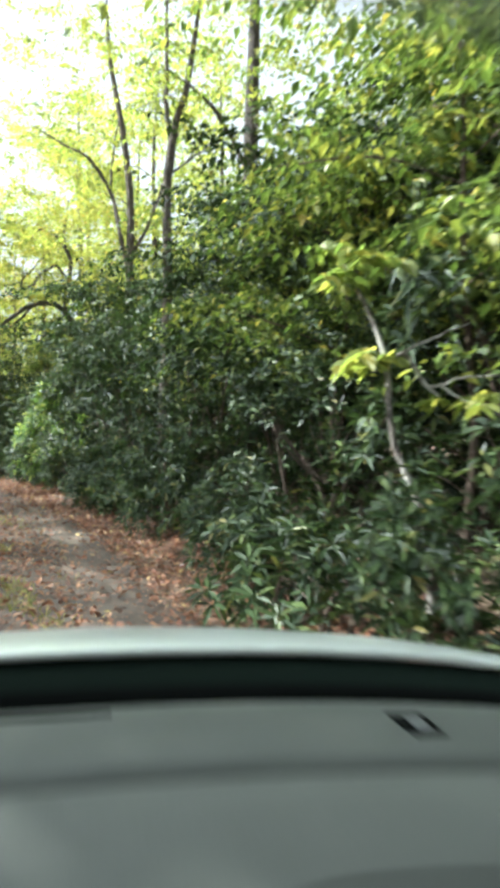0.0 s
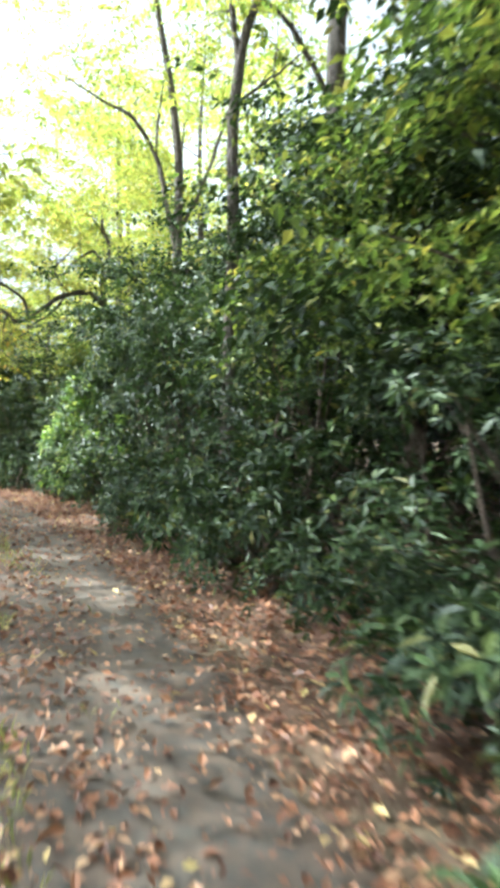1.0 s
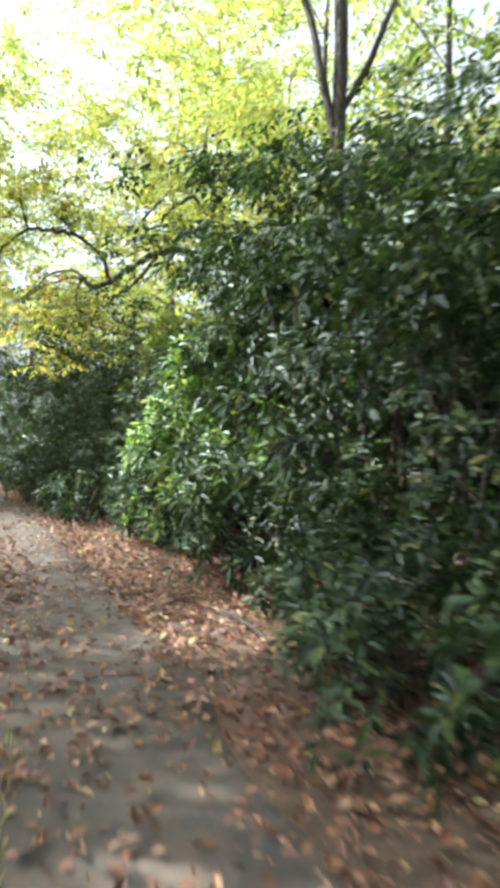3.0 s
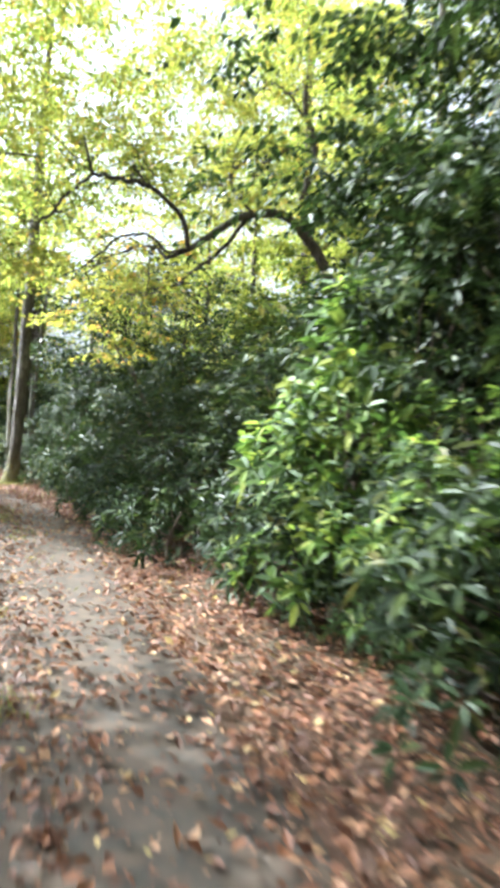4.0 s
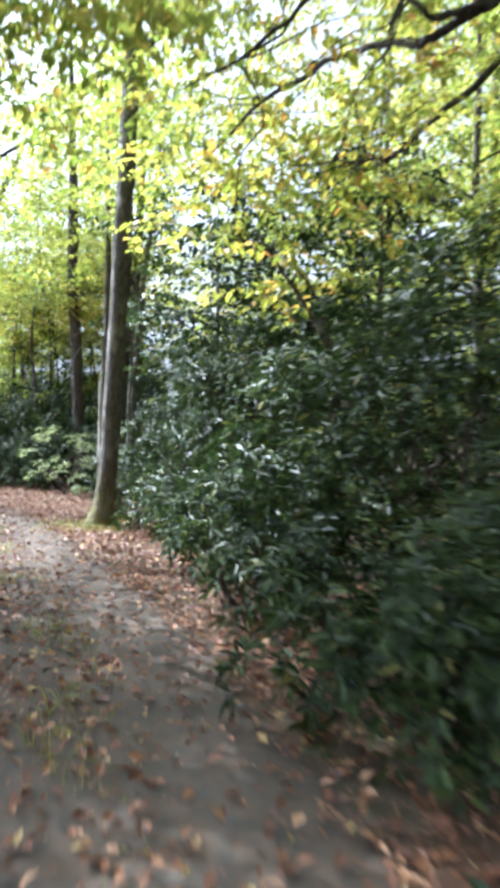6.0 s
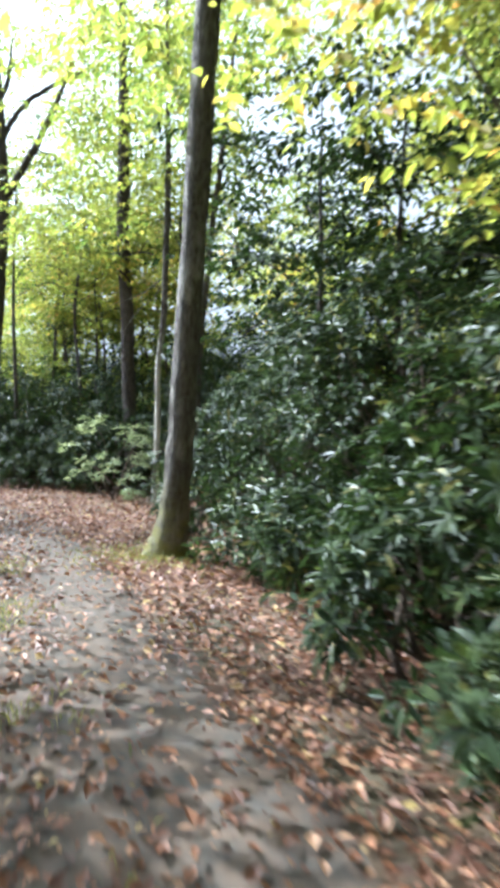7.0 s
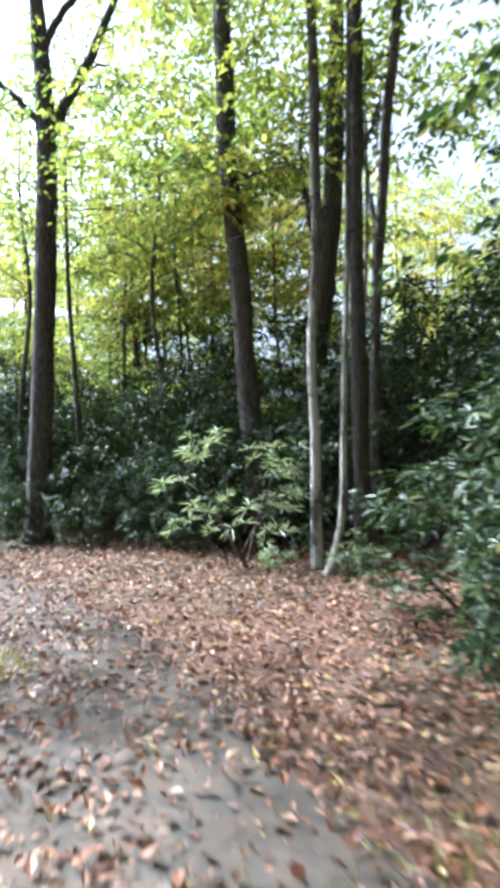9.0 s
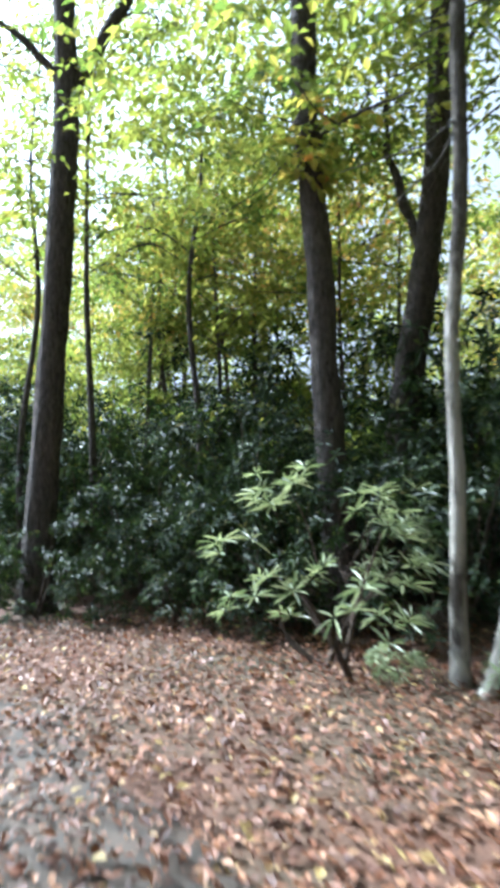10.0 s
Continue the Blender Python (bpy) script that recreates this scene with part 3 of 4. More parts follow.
def wood_tree(seed, h, r0, first, reach, mat, bark, sprays, per=66, leaf=0.14):
    """Meshes of a tall forest tree: trunk, limbs and a crown in loose layers."""
    global rng
    rng = np.random.default_rng(seed)
    lean = rng.normal(0, 0.025 * h, 2)
    trunk_pts = [(0, 0, -0.2), (0, 0, 0.3)] + [(lean[0] * f + rng.normal(0, 0.06), lean[1] * f + rng.normal(0, 0.06), h * f) for f in (0.25, 0.5, 0.75, 1.0)]
    trunk = limb_mesh("trunk", trunk_pts, [r0 * 1.5, r0 * 1.1, r0 * 0.9, r0 * 0.7, r0 * 0.45, r0 * 0.1], bark, 22, 9)
    limbs, ends = [], []
    for k in range(11):
        f = first + (0.97 - first) * (k + rng.random()) / 11
        p0 = np.array([lean[0] * f, lean[1] * f, h * f])
        a = k * 2.4 + rng.uniform(-0.5, 0.5)
        ln = reach * (1.1 - 0.55 * f) * rng.uniform(0.7, 1.15)
        o = np.array([math.cos(a), math.sin(a), 0])
        p1, p2 = p0 + o * ln * 0.5 + np.array([0, 0, ln * rng.uniform(0.1, 0.35)]), p0 + o * ln + np.array([rng.normal(0, 0.3), rng.normal(0, 0.3), ln * rng.uniform(0.05, 0.5)])
        limbs.append(limb_mesh("limb", [p0, p1, p2], [r0 * 0.32 * (1.2 - f), r0 * 0.18 * (1.2 - f) + 0.008, 0.006], bark, 8, 6))
        c = spline([p0, p1, p2], 12)[4::2]
        ends.append(c + rng.normal(0, 0.3, c.shape) * np.array([1, 1, 0.4]))
    ends = np.vstack(ends)
    ends = np.vstack([ends, ends[rng.integers(0, len(ends), max(1, sprays - len(ends)))] + rng.normal(0, 1, (max(1, sprays - len(ends)), 3)) * np.array([0.7, 0.7, 0.25])])
    return trunk, limbs, crown_leaves("crown", ends, per, 0.46, 0.22, leaf, mat)


def place_tree(name, data, x, y, turn, size, label, group):
    trunk, limbs, crown = data
    e = new(name)
    e.empty_display_size = 0.3
    e.matrix_world = Matrix.LocRotScale((x, y, float(ground_z((x, y))[0])), Euler((0, 0, radians(turn))), (size, size, size))
    part("trunk", trunk, e)
    for l in limbs:
        part("limb", l, e)
    part("crown", crown, e)
    tagged(e, label, "tree", group)
    return e


WOOD = [wood_tree(41, 13, 0.13, 0.22, 3.4, GREEN, BARK_DARK, 66, 99, 0.14), wood_tree(42, 11, 0.09, 0.25, 3.0, GOLD, BARK, 60, 99, 0.14),
        wood_tree(43, 14, 0.17, 0.3, 3.8, GREEN, BARK, 70, 99, 0.145), wood_tree(44, 9, 0.07, 0.2, 2.6, GOLD, BARK_DARK, 58, 99, 0.135), wood_tree(45, 12, 0.11, 0.35, 3.2, GREEN, BARK_DARK, 64, 99, 0.14)]
WOOD_LABEL = ["tall slender forest tree with yellow-green leaves", "young forest tree with turning golden leaves"]


def wood_at(x, y, k, size, group):
    place_tree("forest_tree", WOOD[k % 5], x, y, pick.uniform(0, 360), size, WOOD_LABEL[1 if k % 5 in (1, 3) else 0], group)


# behind the clearing and past the bend
spots = []
while len(spots) < 9:
    x, y = pick.uniform(-43, -17), pick.uniform(37.5, 54)
    if all((x - a) ** 2 + (y - b) ** 2 > 9 for a, b in spots):
        spots.append((x, y))
for k, (x, y) in enumerate(spots):
    wood_at(x, y, k, pick.uniform(0.85, 1.15), "wood behind the clearing")
# right of the lane, behind the thicket
for k, (x, y, z) in enumerate([(4.5, 9, 0.9), (3.5, 15, 1), (1.5, 21, 1), (-1.0, 25, 1.2), (-4.5, 29.5, 1.3), (2, 33, 1.2), (-8.0, 32.5, 1.2), (-3.5, 36, 1.45), (9, 16, 1), (-7, 40, 1.45), (-10.8, 35.6, 1.0), (-9.3, 39, 1.25), (-12.6, 41, 1.25), (-6, 33.5, 1.1), (-8.8, 30.4, 0.8), (-11.0, 31.8, 0.95)]):
    wood_at(x, y, k + 1, z, "wood behind the thicket")
# left of the lane, mostly out of view: added to shade lane and thicket
for k, (x, y, z) in enumerate([(-13.6, 13.0, 1.2), (-9.2, 8, 1), (-6.8, 2, 1), (-12, 13.2, 1), (-15.5, 12.5, 1.05), (-16.5, 21.5, 1.1), (-19, 15, 1), (-31, 27.5, 1), (-25, 20, 1), (-14, 5, 1), (-33, 36, 1), (-6.4, 7.2, 1.0), (-7.7, 11.0, 0.9)]):
    wood_at(x, y, k, z, "wood across the lane")
# behind the start
for k, (x, y) in enumerate([(6, -8), (-3, -13)]):
    wood_at(x, y, k + 2, 1.0, "wood behind the start")


def own_tree(name, label, bark, limbs, crown=None, mat=GREEN, per=50, spread=0.4, flat=0.4, leaf=0.13, group="", fine=False, sides=10, kink=0.012, twigs=5, sprig=None):
    """A tree of its own shape. limbs: (part name, points, radii), in world places; the first is the trunk."""
    x0, y0 = limbs[0][1][0][0], limbs[0][1][0][1]
    z0 = float(ground_z((x0, y0))[0])
    e = new(name)
    e.location = (x0, y0, z0)
    for nm, pts, radii in limbs:
        p = np.asarray(pts, float) - np.array([x0, y0, z0])
        part(nm, limb_mesh(nm, p, radii, bark, 8 + 5 * len(pts), sides if nm == "trunk" else 7, 0.05, 0.0 if nm == "trunk" else kink), e)
    tw = []
    for nm, pts, radii in limbs:
        line = spline(np.asarray(pts, float) - np.array([x0, y0, z0]), 30)
        for q in range(4 if nm == "trunk" else twigs):
            i = int(rng.integers(18 if nm == "trunk" else 8, 29))
            if line[i][2] < 3.5:
                continue
            d = unit(rng.normal(0, 1, 3) * np.array([1, 1, 0.6]))
            ln = rng.uniform(0.5, 1.4)
            p = [line[i]] + [line[i] + d * ln * f + rng.normal(0, 0.07, 3) for f in (0.3, 0.6, 1.0)]
            tw.append(tube(spline(p, 9), np.linspace(0.012, 0.004, 9), 5))
    if tw:
        tagged(part("twig_work", joined("twig_work", tw, bark), e), kind="stuff")
    if crown is not None:
        part("crown", crown_leaves("crown", np.asarray(crown) - np.array([x0, y0, z0]), per, spread, flat, leaf, mat, fine), e)
    if sprig is not None:
        tagged(part("sprig", crown_leaves("sprig", np.asarray(sprig) - np.array([x0, y0, z0]), 33, 0.22, 1.5, 0.12, AMBER_LEAF, True), e, "sprig of bright yellow leaves on the trunk"), kind="stuff")
    tagged(e, label, "tree", group)
    return e


def cloud(n, lo, hi):
    return rng.uniform(lo, hi, (n, 3))


rng = np.random.default_rng(77)
# leaning grey trunk with a mossy foot, on the verge
own_tree("leaning_tree", "leaning grey-barked tree with mossy foot on the verge", BARK_MOSSY,
         [("trunk", [(-14.19, 27.04, -0.15), (-14.17, 27.05, 0.08), (-14.115, 27.05, 0.45), (-14.05, 27.04, 1.1), (-13.99, 27.01, 2.0), (-13.9, 26.97, 3.5), (-13.82, 26.93, 4.9), (-13.64, 26.83, 8), (-13.42, 26.73, 12)], [0.33, 0.235, 0.166, 0.144, 0.138, 0.135, 0.131, 0.11, 0.05]),
          ("limb", [(-13.65, 26.91, 7.67), (-14.74, 26, 8.62), (-16.16, 25.4, 9.27)], [0.06, 0.04, 0.015]),
          ("limb", [(-13.68, 26.93, 7.07), (-12.5, 27.58, 8.32), (-11.54, 27.93, 9.76)], [0.06, 0.04, 0.015])],
         np.vstack([cloud(60, (-17.04, 24.89, 6.93), (-11.62, 29.67, 12.7)), cloud(22, (-15.48, 25.92, 5.19), (-12.5, 28.81, 7.65))]), GREEN, 66)
# bent tree that reaches over the lane
own_tree("bent_tree", "dark bent tree whose crooked limb arches over the lane", BARK_DARK,
         [("trunk", [(-5.76, 25.79, -0.1), (-5.82, 25.77, 1.29), (-5.92, 25.7, 2.89), (-6.13, 25.67, 4.1), (-6.36, 25.64, 4.91), (-6.79, 25.55, 5.57), (-7.23, 25.21, 5.89), (-7.84, 24.56, 5.65), (-8.2, 24.1, 5.24), (-8.59, 23.67, 4.78)], [0.2, 0.15, 0.13, 0.12, 0.115, 0.1, 0.085, 0.075, 0.065, 0.05]),
          ("limb", [(-6.74, 25.55, 5.52), (-6.86, 25.61, 6.33), (-6.68, 25.73, 7.32), (-6.95, 25.75, 8.43), (-6.8, 25.78, 9.82)], [0.09, 0.08, 0.075, 0.06, 0.02]),
          ("limb", [(-8.59, 23.67, 4.78), (-8.68, 23.45, 5.32), (-8.9, 22.91, 5.54), (-9.1, 22.44, 5.57), (-9.3, 21.91, 5.47), (-9.46, 21.56, 5.4), (-9.59, 21.42, 5.94)], [0.05, 0.048, 0.042, 0.04, 0.035, 0.03, 0.012]),
          ("limb", [(-9.46, 21.56, 5.4), (-10.07, 21.8, 5.14), (-10.54, 22.02, 4.88), (-11.07, 22.1, 4.87)], [0.03, 0.025, 0.02, 0.008]),
          ("limb", [(-7.79, 24.71, 5.67), (-8.55, 25.5, 5.28), (-9.55, 26.2, 4.9), (-10.14, 26.55, 4.76), (-11.06, 26.8, 4.78)], [0.045, 0.04, 0.032, 0.025, 0.008]),
          ("limb", [(-8.59, 23.67, 4.78), (-9.07, 23.89, 4.72), (-9.75, 24.5, 5.13), (-10.86, 24.9, 4.96), (-11.88, 25.2, 4.39)], [0.04, 0.035, 0.03, 0.022, 0.008]),
          ("limb", [(-7.63, 24.81, 5.71), (-8.21, 24.92, 6.48), (-7.89, 25.23, 7.16), (-7.47, 25.55, 7.85)], [0.04, 0.035, 0.025, 0.01]),
          ("limb", [(-6.82, 25.66, 6.9), (-7.18, 25.45, 7.28), (-7.71, 25.36, 6.93), (-8.04, 25.28, 6.51), (-8.73, 25.1, 6.49), (-9.35, 24.9, 6.42)], [0.05, 0.045, 0.04, 0.035, 0.022, 0.008]),
          ("limb", [(-8.04, 25.28, 6.51), (-8.1, 25.29, 6.2), (-8.05, 25.28, 5.8)], [0.025, 0.02, 0.016]),
          ("limb", [(-6.92, 25.74, 8.0), (-7.22, 25.45, 8.39), (-7.58, 25.38, 8.62), (-8.01, 25.29, 8.29)], [0.03, 0.025, 0.018, 0.006]),
          ("limb", [(-8.6, 23.67, 4.8), (-8.97, 23.54, 4.71), (-9.23, 23.44, 4.97), (-9.72, 23.24, 4.9), (-10.25, 22.98, 4.36), (-10.69, 22.74, 4.04)], [0.035, 0.03, 0.028, 0.022, 0.016, 0.006]),
          ("limb", [(-8.95, 22.85, 5.55), (-9.2, 22.75, 5.8), (-9.32, 22.73, 6.11), (-9.26, 22.76, 6.54)], [0.02, 0.016, 0.012, 0.005]),
          ("limb", [(-9.2, 25.95, 5.02), (-9.6, 25.4, 4.45), (-10.55, 24.9, 4.25)], [0.02, 0.015, 0.005]),
          ("limb", [(-6.22, 25.68, 4.4), (-5.75, 25.89, 5.09), (-5.22, 26.1, 5.97)], [0.03, 0.02, 0.008])],
         np.vstack([cloud(50, (-12.15, 21.22, 5.67), (-8.07, 25.65, 7.86)), cloud(85, (-9.62, 24.13, 6.44), (-4.5, 27.17, 9.73)), cloud(20, (-12.18, 24.4, 4.31), (-9.64, 26.91, 5.29)), cloud(130, (-13.14, 22.13, 5.6), (-5.5, 28.17, 9.74)), cloud(120, (-13.04, 22.19, 9.08), (-4.37, 29.24, 13.69))]), GOLD, 77, 0.4, 0.4, 0.11, kink=0.03, twigs=11)
# two-stemmed trees over the thicket at the start
own_tree("slender_tree", "slender forked tree rising out of the thicket", BARK,
         [("trunk", [(-1.54, 12.5, -0.1), (-1.55, 12.54, 1.86), (-1.52, 12.58, 3.96), (-1.56, 12.58, 5.37), (-1.52, 12.6, 6.16), (-1.42, 12.61, 6.86), (-1.21, 12.64, 7.65), (-0.92, 12.68, 9.84)], [0.13, 0.1, 0.09, 0.085, 0.08, 0.065, 0.055, 0.02]),
          ("limb", [(-1.48, 12.6, 6.46), (-1.58, 12.6, 7.07), (-1.6, 12.61, 7.87), (-1.61, 12.68, 9.87)], [0.05, 0.045, 0.04, 0.015]),
          ("limb", [(-1.52, 12.61, 5.96), (-1.06, 12.72, 6.34), (-0.54, 12.83, 6.82)], [0.025, 0.02, 0.008])],
         cloud(26, (-2.94, 11.23, 6.95), (0.93, 14.1, 10.74)), GREEN, 50)
own_tree("slender_tree", "many-stemmed slender tree rising out of the thicket", BARK,
         [("trunk", [(-3.38, 18.73, -0.1), (-3.3, 18.79, 2.82), (-3.31, 18.79, 5.12), (-3.3, 18.82, 7.42), (-3.53, 18.79, 9.34), (-3.9, 18.75, 11.35), (-4.02, 18.79, 13.36)], [0.16, 0.13, 0.11, 0.1, 0.085, 0.06, 0.02]),
          ("limb", [(-3.3, 18.79, 5.42), (-3.55, 18.76, 6.53), (-3.85, 18.83, 7.75), (-4.37, 18.6, 8.52), (-4.96, 18.6, 8.85), (-5.79, 18.21, 9.24)], [0.07, 0.06, 0.055, 0.045, 0.035, 0.012]),
          ("limb", [(-3.27, 18.8, 6.02), (-2.78, 18.87, 7), (-2.26, 19, 8.68), (-1.84, 19.13, 10.26)], [0.05, 0.045, 0.035, 0.012]),
          ("limb", [(-3.85, 18.83, 7.75), (-3.8, 18.9, 8.84), (-3.65, 19.03, 10.04)], [0.04, 0.03, 0.01])],
         np.vstack([cloud(95, (-7.13, 16.7, 8.42), (-0.88, 21.5, 14.18)), cloud(12, (-6.51, 17.86, 6.47), (-4.42, 19.9, 8.35))]), GREEN, 66, leaf=0.12)
own_tree("forest_tree", "thick dark brown trunk standing behind the thicket", BARK_DARK,
         [("trunk", [(-0.15, 13.9, -0.1), (-0.12, 13.9, 0.6), (-0.1, 13.9, 4.0), (-0.05, 13.95, 8.0), (0.0, 14.0, 12.0)], [0.26, 0.19, 0.17, 0.14, 0.05]),
          ("limb", [(-0.1, 13.9, 6.5), (-0.8, 13.6, 7.6), (-1.7, 13.2, 8.2)], [0.06, 0.04, 0.012])],
         cloud(40, (-2.2, 12.2, 6.4), (2.2, 15.6, 11.5)), GREEN, 55)
# forked tree across the bend
own_tree("forked_tree", "dark forked forest tree behind the leaf-strewn bend", BARK_DARK,
         [("trunk", [(-22.76, 32.87, -0.1), (-22.74, 32.89, 0.87), (-22.66, 32.98, 3.28), (-22.61, 33.02, 4.98), (-22.58, 33.05, 6.59), (-22.65, 32.98, 8.48), (-22.93, 32.92, 11.98)], [0.26, 0.2, 0.18, 0.17, 0.16, 0.13, 0.04]),
          ("limb", [(-22.58, 33.05, 6.49), (-22.39, 33.23, 7.09), (-21.97, 33.6, 8.22), (-21.45, 33.95, 9.84)], [0.11, 0.09, 0.08, 0.04]),
          ("limb", [(-22.63, 33.0, 7.95), (-22.4, 33.13, 8.5), (-22.02, 33.35, 9.05), (-21.45, 33.68, 9.5), (-20.8, 34.0, 9.85)], [0.08, 0.065, 0.058, 0.048, 0.02]),
          ("limb", [(-22.67, 32.98, 8.95), (-22.5, 33.07, 9.45), (-22.42, 33.1, 10.4)], [0.07, 0.055, 0.02]),
          ("limb", [(-22.15, 33.44, 7.75), (-21.8, 33.63, 7.86), (-21.45, 33.82, 7.6)], [0.022, 0.015, 0.005]),
          ("limb", [(-22.61, 33.02, 6.78), (-22.85, 32.8, 7.12), (-23.11, 32.53, 7.41), (-23.93, 31.93, 7.92)], [0.06, 0.055, 0.045, 0.015])],
         np.vstack([cloud(36, (-25.55, 33.4, 7.86), (-20.11, 36.6, 12.61)), cloud(22, (-22.3, 33.3, 5.4), (-19.6, 36, 8.4)), cloud(5, (-25.6, 33, 5.4), (-23.6, 34.8, 7)), cloud(9, (-21.9, 33.5, 8.3), (-19.8, 35.2, 10.3))]), GREEN, 77, 0.46)
own_tree("forest_tree", "dark straight trunk behind the bend with low leafy sprig", BARK_DARK,
         [("trunk", [(-18.91, 33.41, -0.1), (-18.99, 33.33, 1.28), (-19.04, 33.25, 2.38), (-19.11, 33.21, 3.98), (-19.21, 33.14, 5.48), (-19.22, 33.12, 7.28), (-19.33, 32.97, 12.07)], [0.22, 0.17, 0.15, 0.14, 0.135, 0.13, 0.04]),
          ("limb", [(-19.17, 33.17, 4.9), (-18.9, 32.95, 5.05), (-18.3, 32.6, 4.95), (-17.75, 32.2, 4.75)], [0.025, 0.02, 0.015, 0.005])],
         np.vstack([cloud(34, (-21.53, 31.51, 7.48), (-17.09, 35.34, 12.19)), cloud(46, (-21.2, 31.2, 5.2), (-16.4, 34.8, 8.0))]), GREEN, 77, 0.46, sprig=cloud(9, (-19.3, 32.7, 4.4), (-18.9, 32.95, 5.3)))
# saplings and trunks at the corner of the bend
own_tree("sapling", "thin pale mottled sapling with sunlit bark", BARK_SUNLIT_LICHEN,
         [("trunk", [(-17.45, 31.92, -0.05), (-17.45, 31.92, 0.55), (-17.43, 31.91, 1.49), (-17.44, 31.9, 2.53), (-17.35, 31.91, 3.59), (-17.33, 31.89, 4.74), (-17.32, 31.89, 5.89), (-17.38, 31.79, 9.44)], [0.085, 0.064, 0.056, 0.054, 0.057, 0.06, 0.058, 0.03])],
         cloud(28, (-19.3, 30.6, 5.9), (-16.11, 33.4, 9.5)), GREEN, 66)
own_tree("sapling", "thin pale crooked sapling with sunlit mottled bark", BARK_SUNLIT_LICHEN,
         [("trunk", [(-17.24, 31.7, -0.05), (-17.16, 31.72, 0.17), (-17.06, 31.76, 0.72), (-17.03, 31.76, 1.5), (-16.99, 31.77, 2.5), (-16.95, 31.8, 3.4), (-16.9, 31.8, 4.8), (-16.8, 31.75, 7.2)], [0.085, 0.055, 0.042, 0.036, 0.032, 0.03, 0.026, 0.01])],
         np.vstack([cloud(14, (-18.17, 30.73, 6.78), (-15.08, 33.01, 10.06)), cloud(8, (-18.04, 31.26, 5.58), (-16.0, 33.77, 7.78))]), GREEN, 45)
own_tree("forest_tree", "thick dark leaning trunk standing behind the pale saplings", BARK_DARK,
         [("trunk", [(-18.98, 34.75, -0.1), (-18.86, 34.7, 1.2), (-18.62, 34.62, 2.6), (-18.36, 34.52, 3.9), (-18.17, 34.45, 5.0), (-18.1, 34.45, 6.2), (-18.0, 34.5, 8.5), (-17.9, 34.5, 12)], [0.26, 0.2, 0.18, 0.165, 0.15, 0.14, 0.1, 0.03]),
          ("limb", [(-18.33, 34.5, 4.1), (-18.62, 34.75, 4.9), (-18.9, 35.0, 5.7), (-19.3, 35.3, 6.3), (-19.9, 35.5, 6.8)], [0.07, 0.06, 0.05, 0.035, 0.01]),
          ("limb", [(-18.9, 35.0, 5.7), (-18.95, 35.1, 6.6), (-18.8, 35.2, 7.6)], [0.04, 0.03, 0.01]),
          ("limb", [(-18.1, 34.45, 5.9), (-17.85, 34.6, 6.5), (-17.5, 34.8, 7.3)], [0.05, 0.04, 0.012])],
         np.vstack([cloud(22, (-20.4, 33.2, 6.2), (-16.2, 36.2, 11)), cloud(24, (-20.2, 33.4, 5.2), (-17.2, 35.6, 7.8))]), GREEN, 77)
own_tree("forest_tree", "dark upright trunk close behind the crooked sapling", BARK_DARK,
         [("trunk", [(-16.93, 31.98, -0.1), (-16.92, 31.98, 0.5), (-16.91, 31.97, 2.0), (-16.9, 31.99, 4.0), (-16.86, 32.03, 6.0), (-16.8, 32.03, 9.6)], [0.13, 0.095, 0.085, 0.08, 0.078, 0.03]),
          ("limb", [(-16.89, 32.0, 4.55), (-16.72, 32.05, 4.85), (-16.6, 32.1, 5.3)], [0.022, 0.016, 0.006])],
         cloud(13, (-18.3, 31.0, 7.0), (-15.5, 33.4, 10.1)), GREEN, 66)
own_tree("sapling", "thin pale bare sapling leaning beside the dark trunk", BARK_SUNLIT_LICHEN,
         [("trunk", [(-17.02, 32.42, -0.05), (-17.02, 32.42, 1.6), (-16.99, 32.42, 2.8), (-16.92, 32.4, 4.0), (-16.9, 32.42, 5.6)], [0.03, 0.022, 0.02, 0.018, 0.008])])
own_tree("forest_tree", "slender grey trunk behind the pale saplings", BARK,
         [("trunk", [(-16.98, 32.5, -0.1), (-16.86, 32.45, 2.92), (-16.73, 32.4, 4.2), (-16.62, 32.38, 5.3), (-16.5, 32.36, 6.1), (-16.27, 32.59, 9.64)], [0.08, 0.065, 0.062, 0.06, 0.055, 0.025]),
          ("limb", [(-16.78, 32.41, 3.73), (-16.98, 32.6, 4.52), (-17.06, 32.75, 5.52)], [0.04, 0.03, 0.015])],
         cloud(14, (-17.62, 31.47, 7.08), (-14.86, 33.85, 10.21)), GREEN, 45)

# ---- understorey trees that overtop the thicket ----
HOLLY = [wood_tree(51, 5.6, 0.06, 0.28, 1.9, RHODO, BARK_DARK, 120, 88, 0.135), wood_tree(52, 6.5, 0.07, 0.3, 2.0, RHODO, BARK_DARK, 110, 88, 0.14)]
SPARSE = wood_tree(50, 6.0, 0.06, 0.3, 2.1, RHODO, BARK_DARK, 44, 66, 0.14)
MID = [wood_tree(53, 6.0, 0.05, 0.4, 2.2, GREEN, TWIG, 110, 66, 0.12), wood_tree(54, 5.2, 0.045, 0.45, 2.0, GREEN, TWIG, 100, 66, 0.12)]
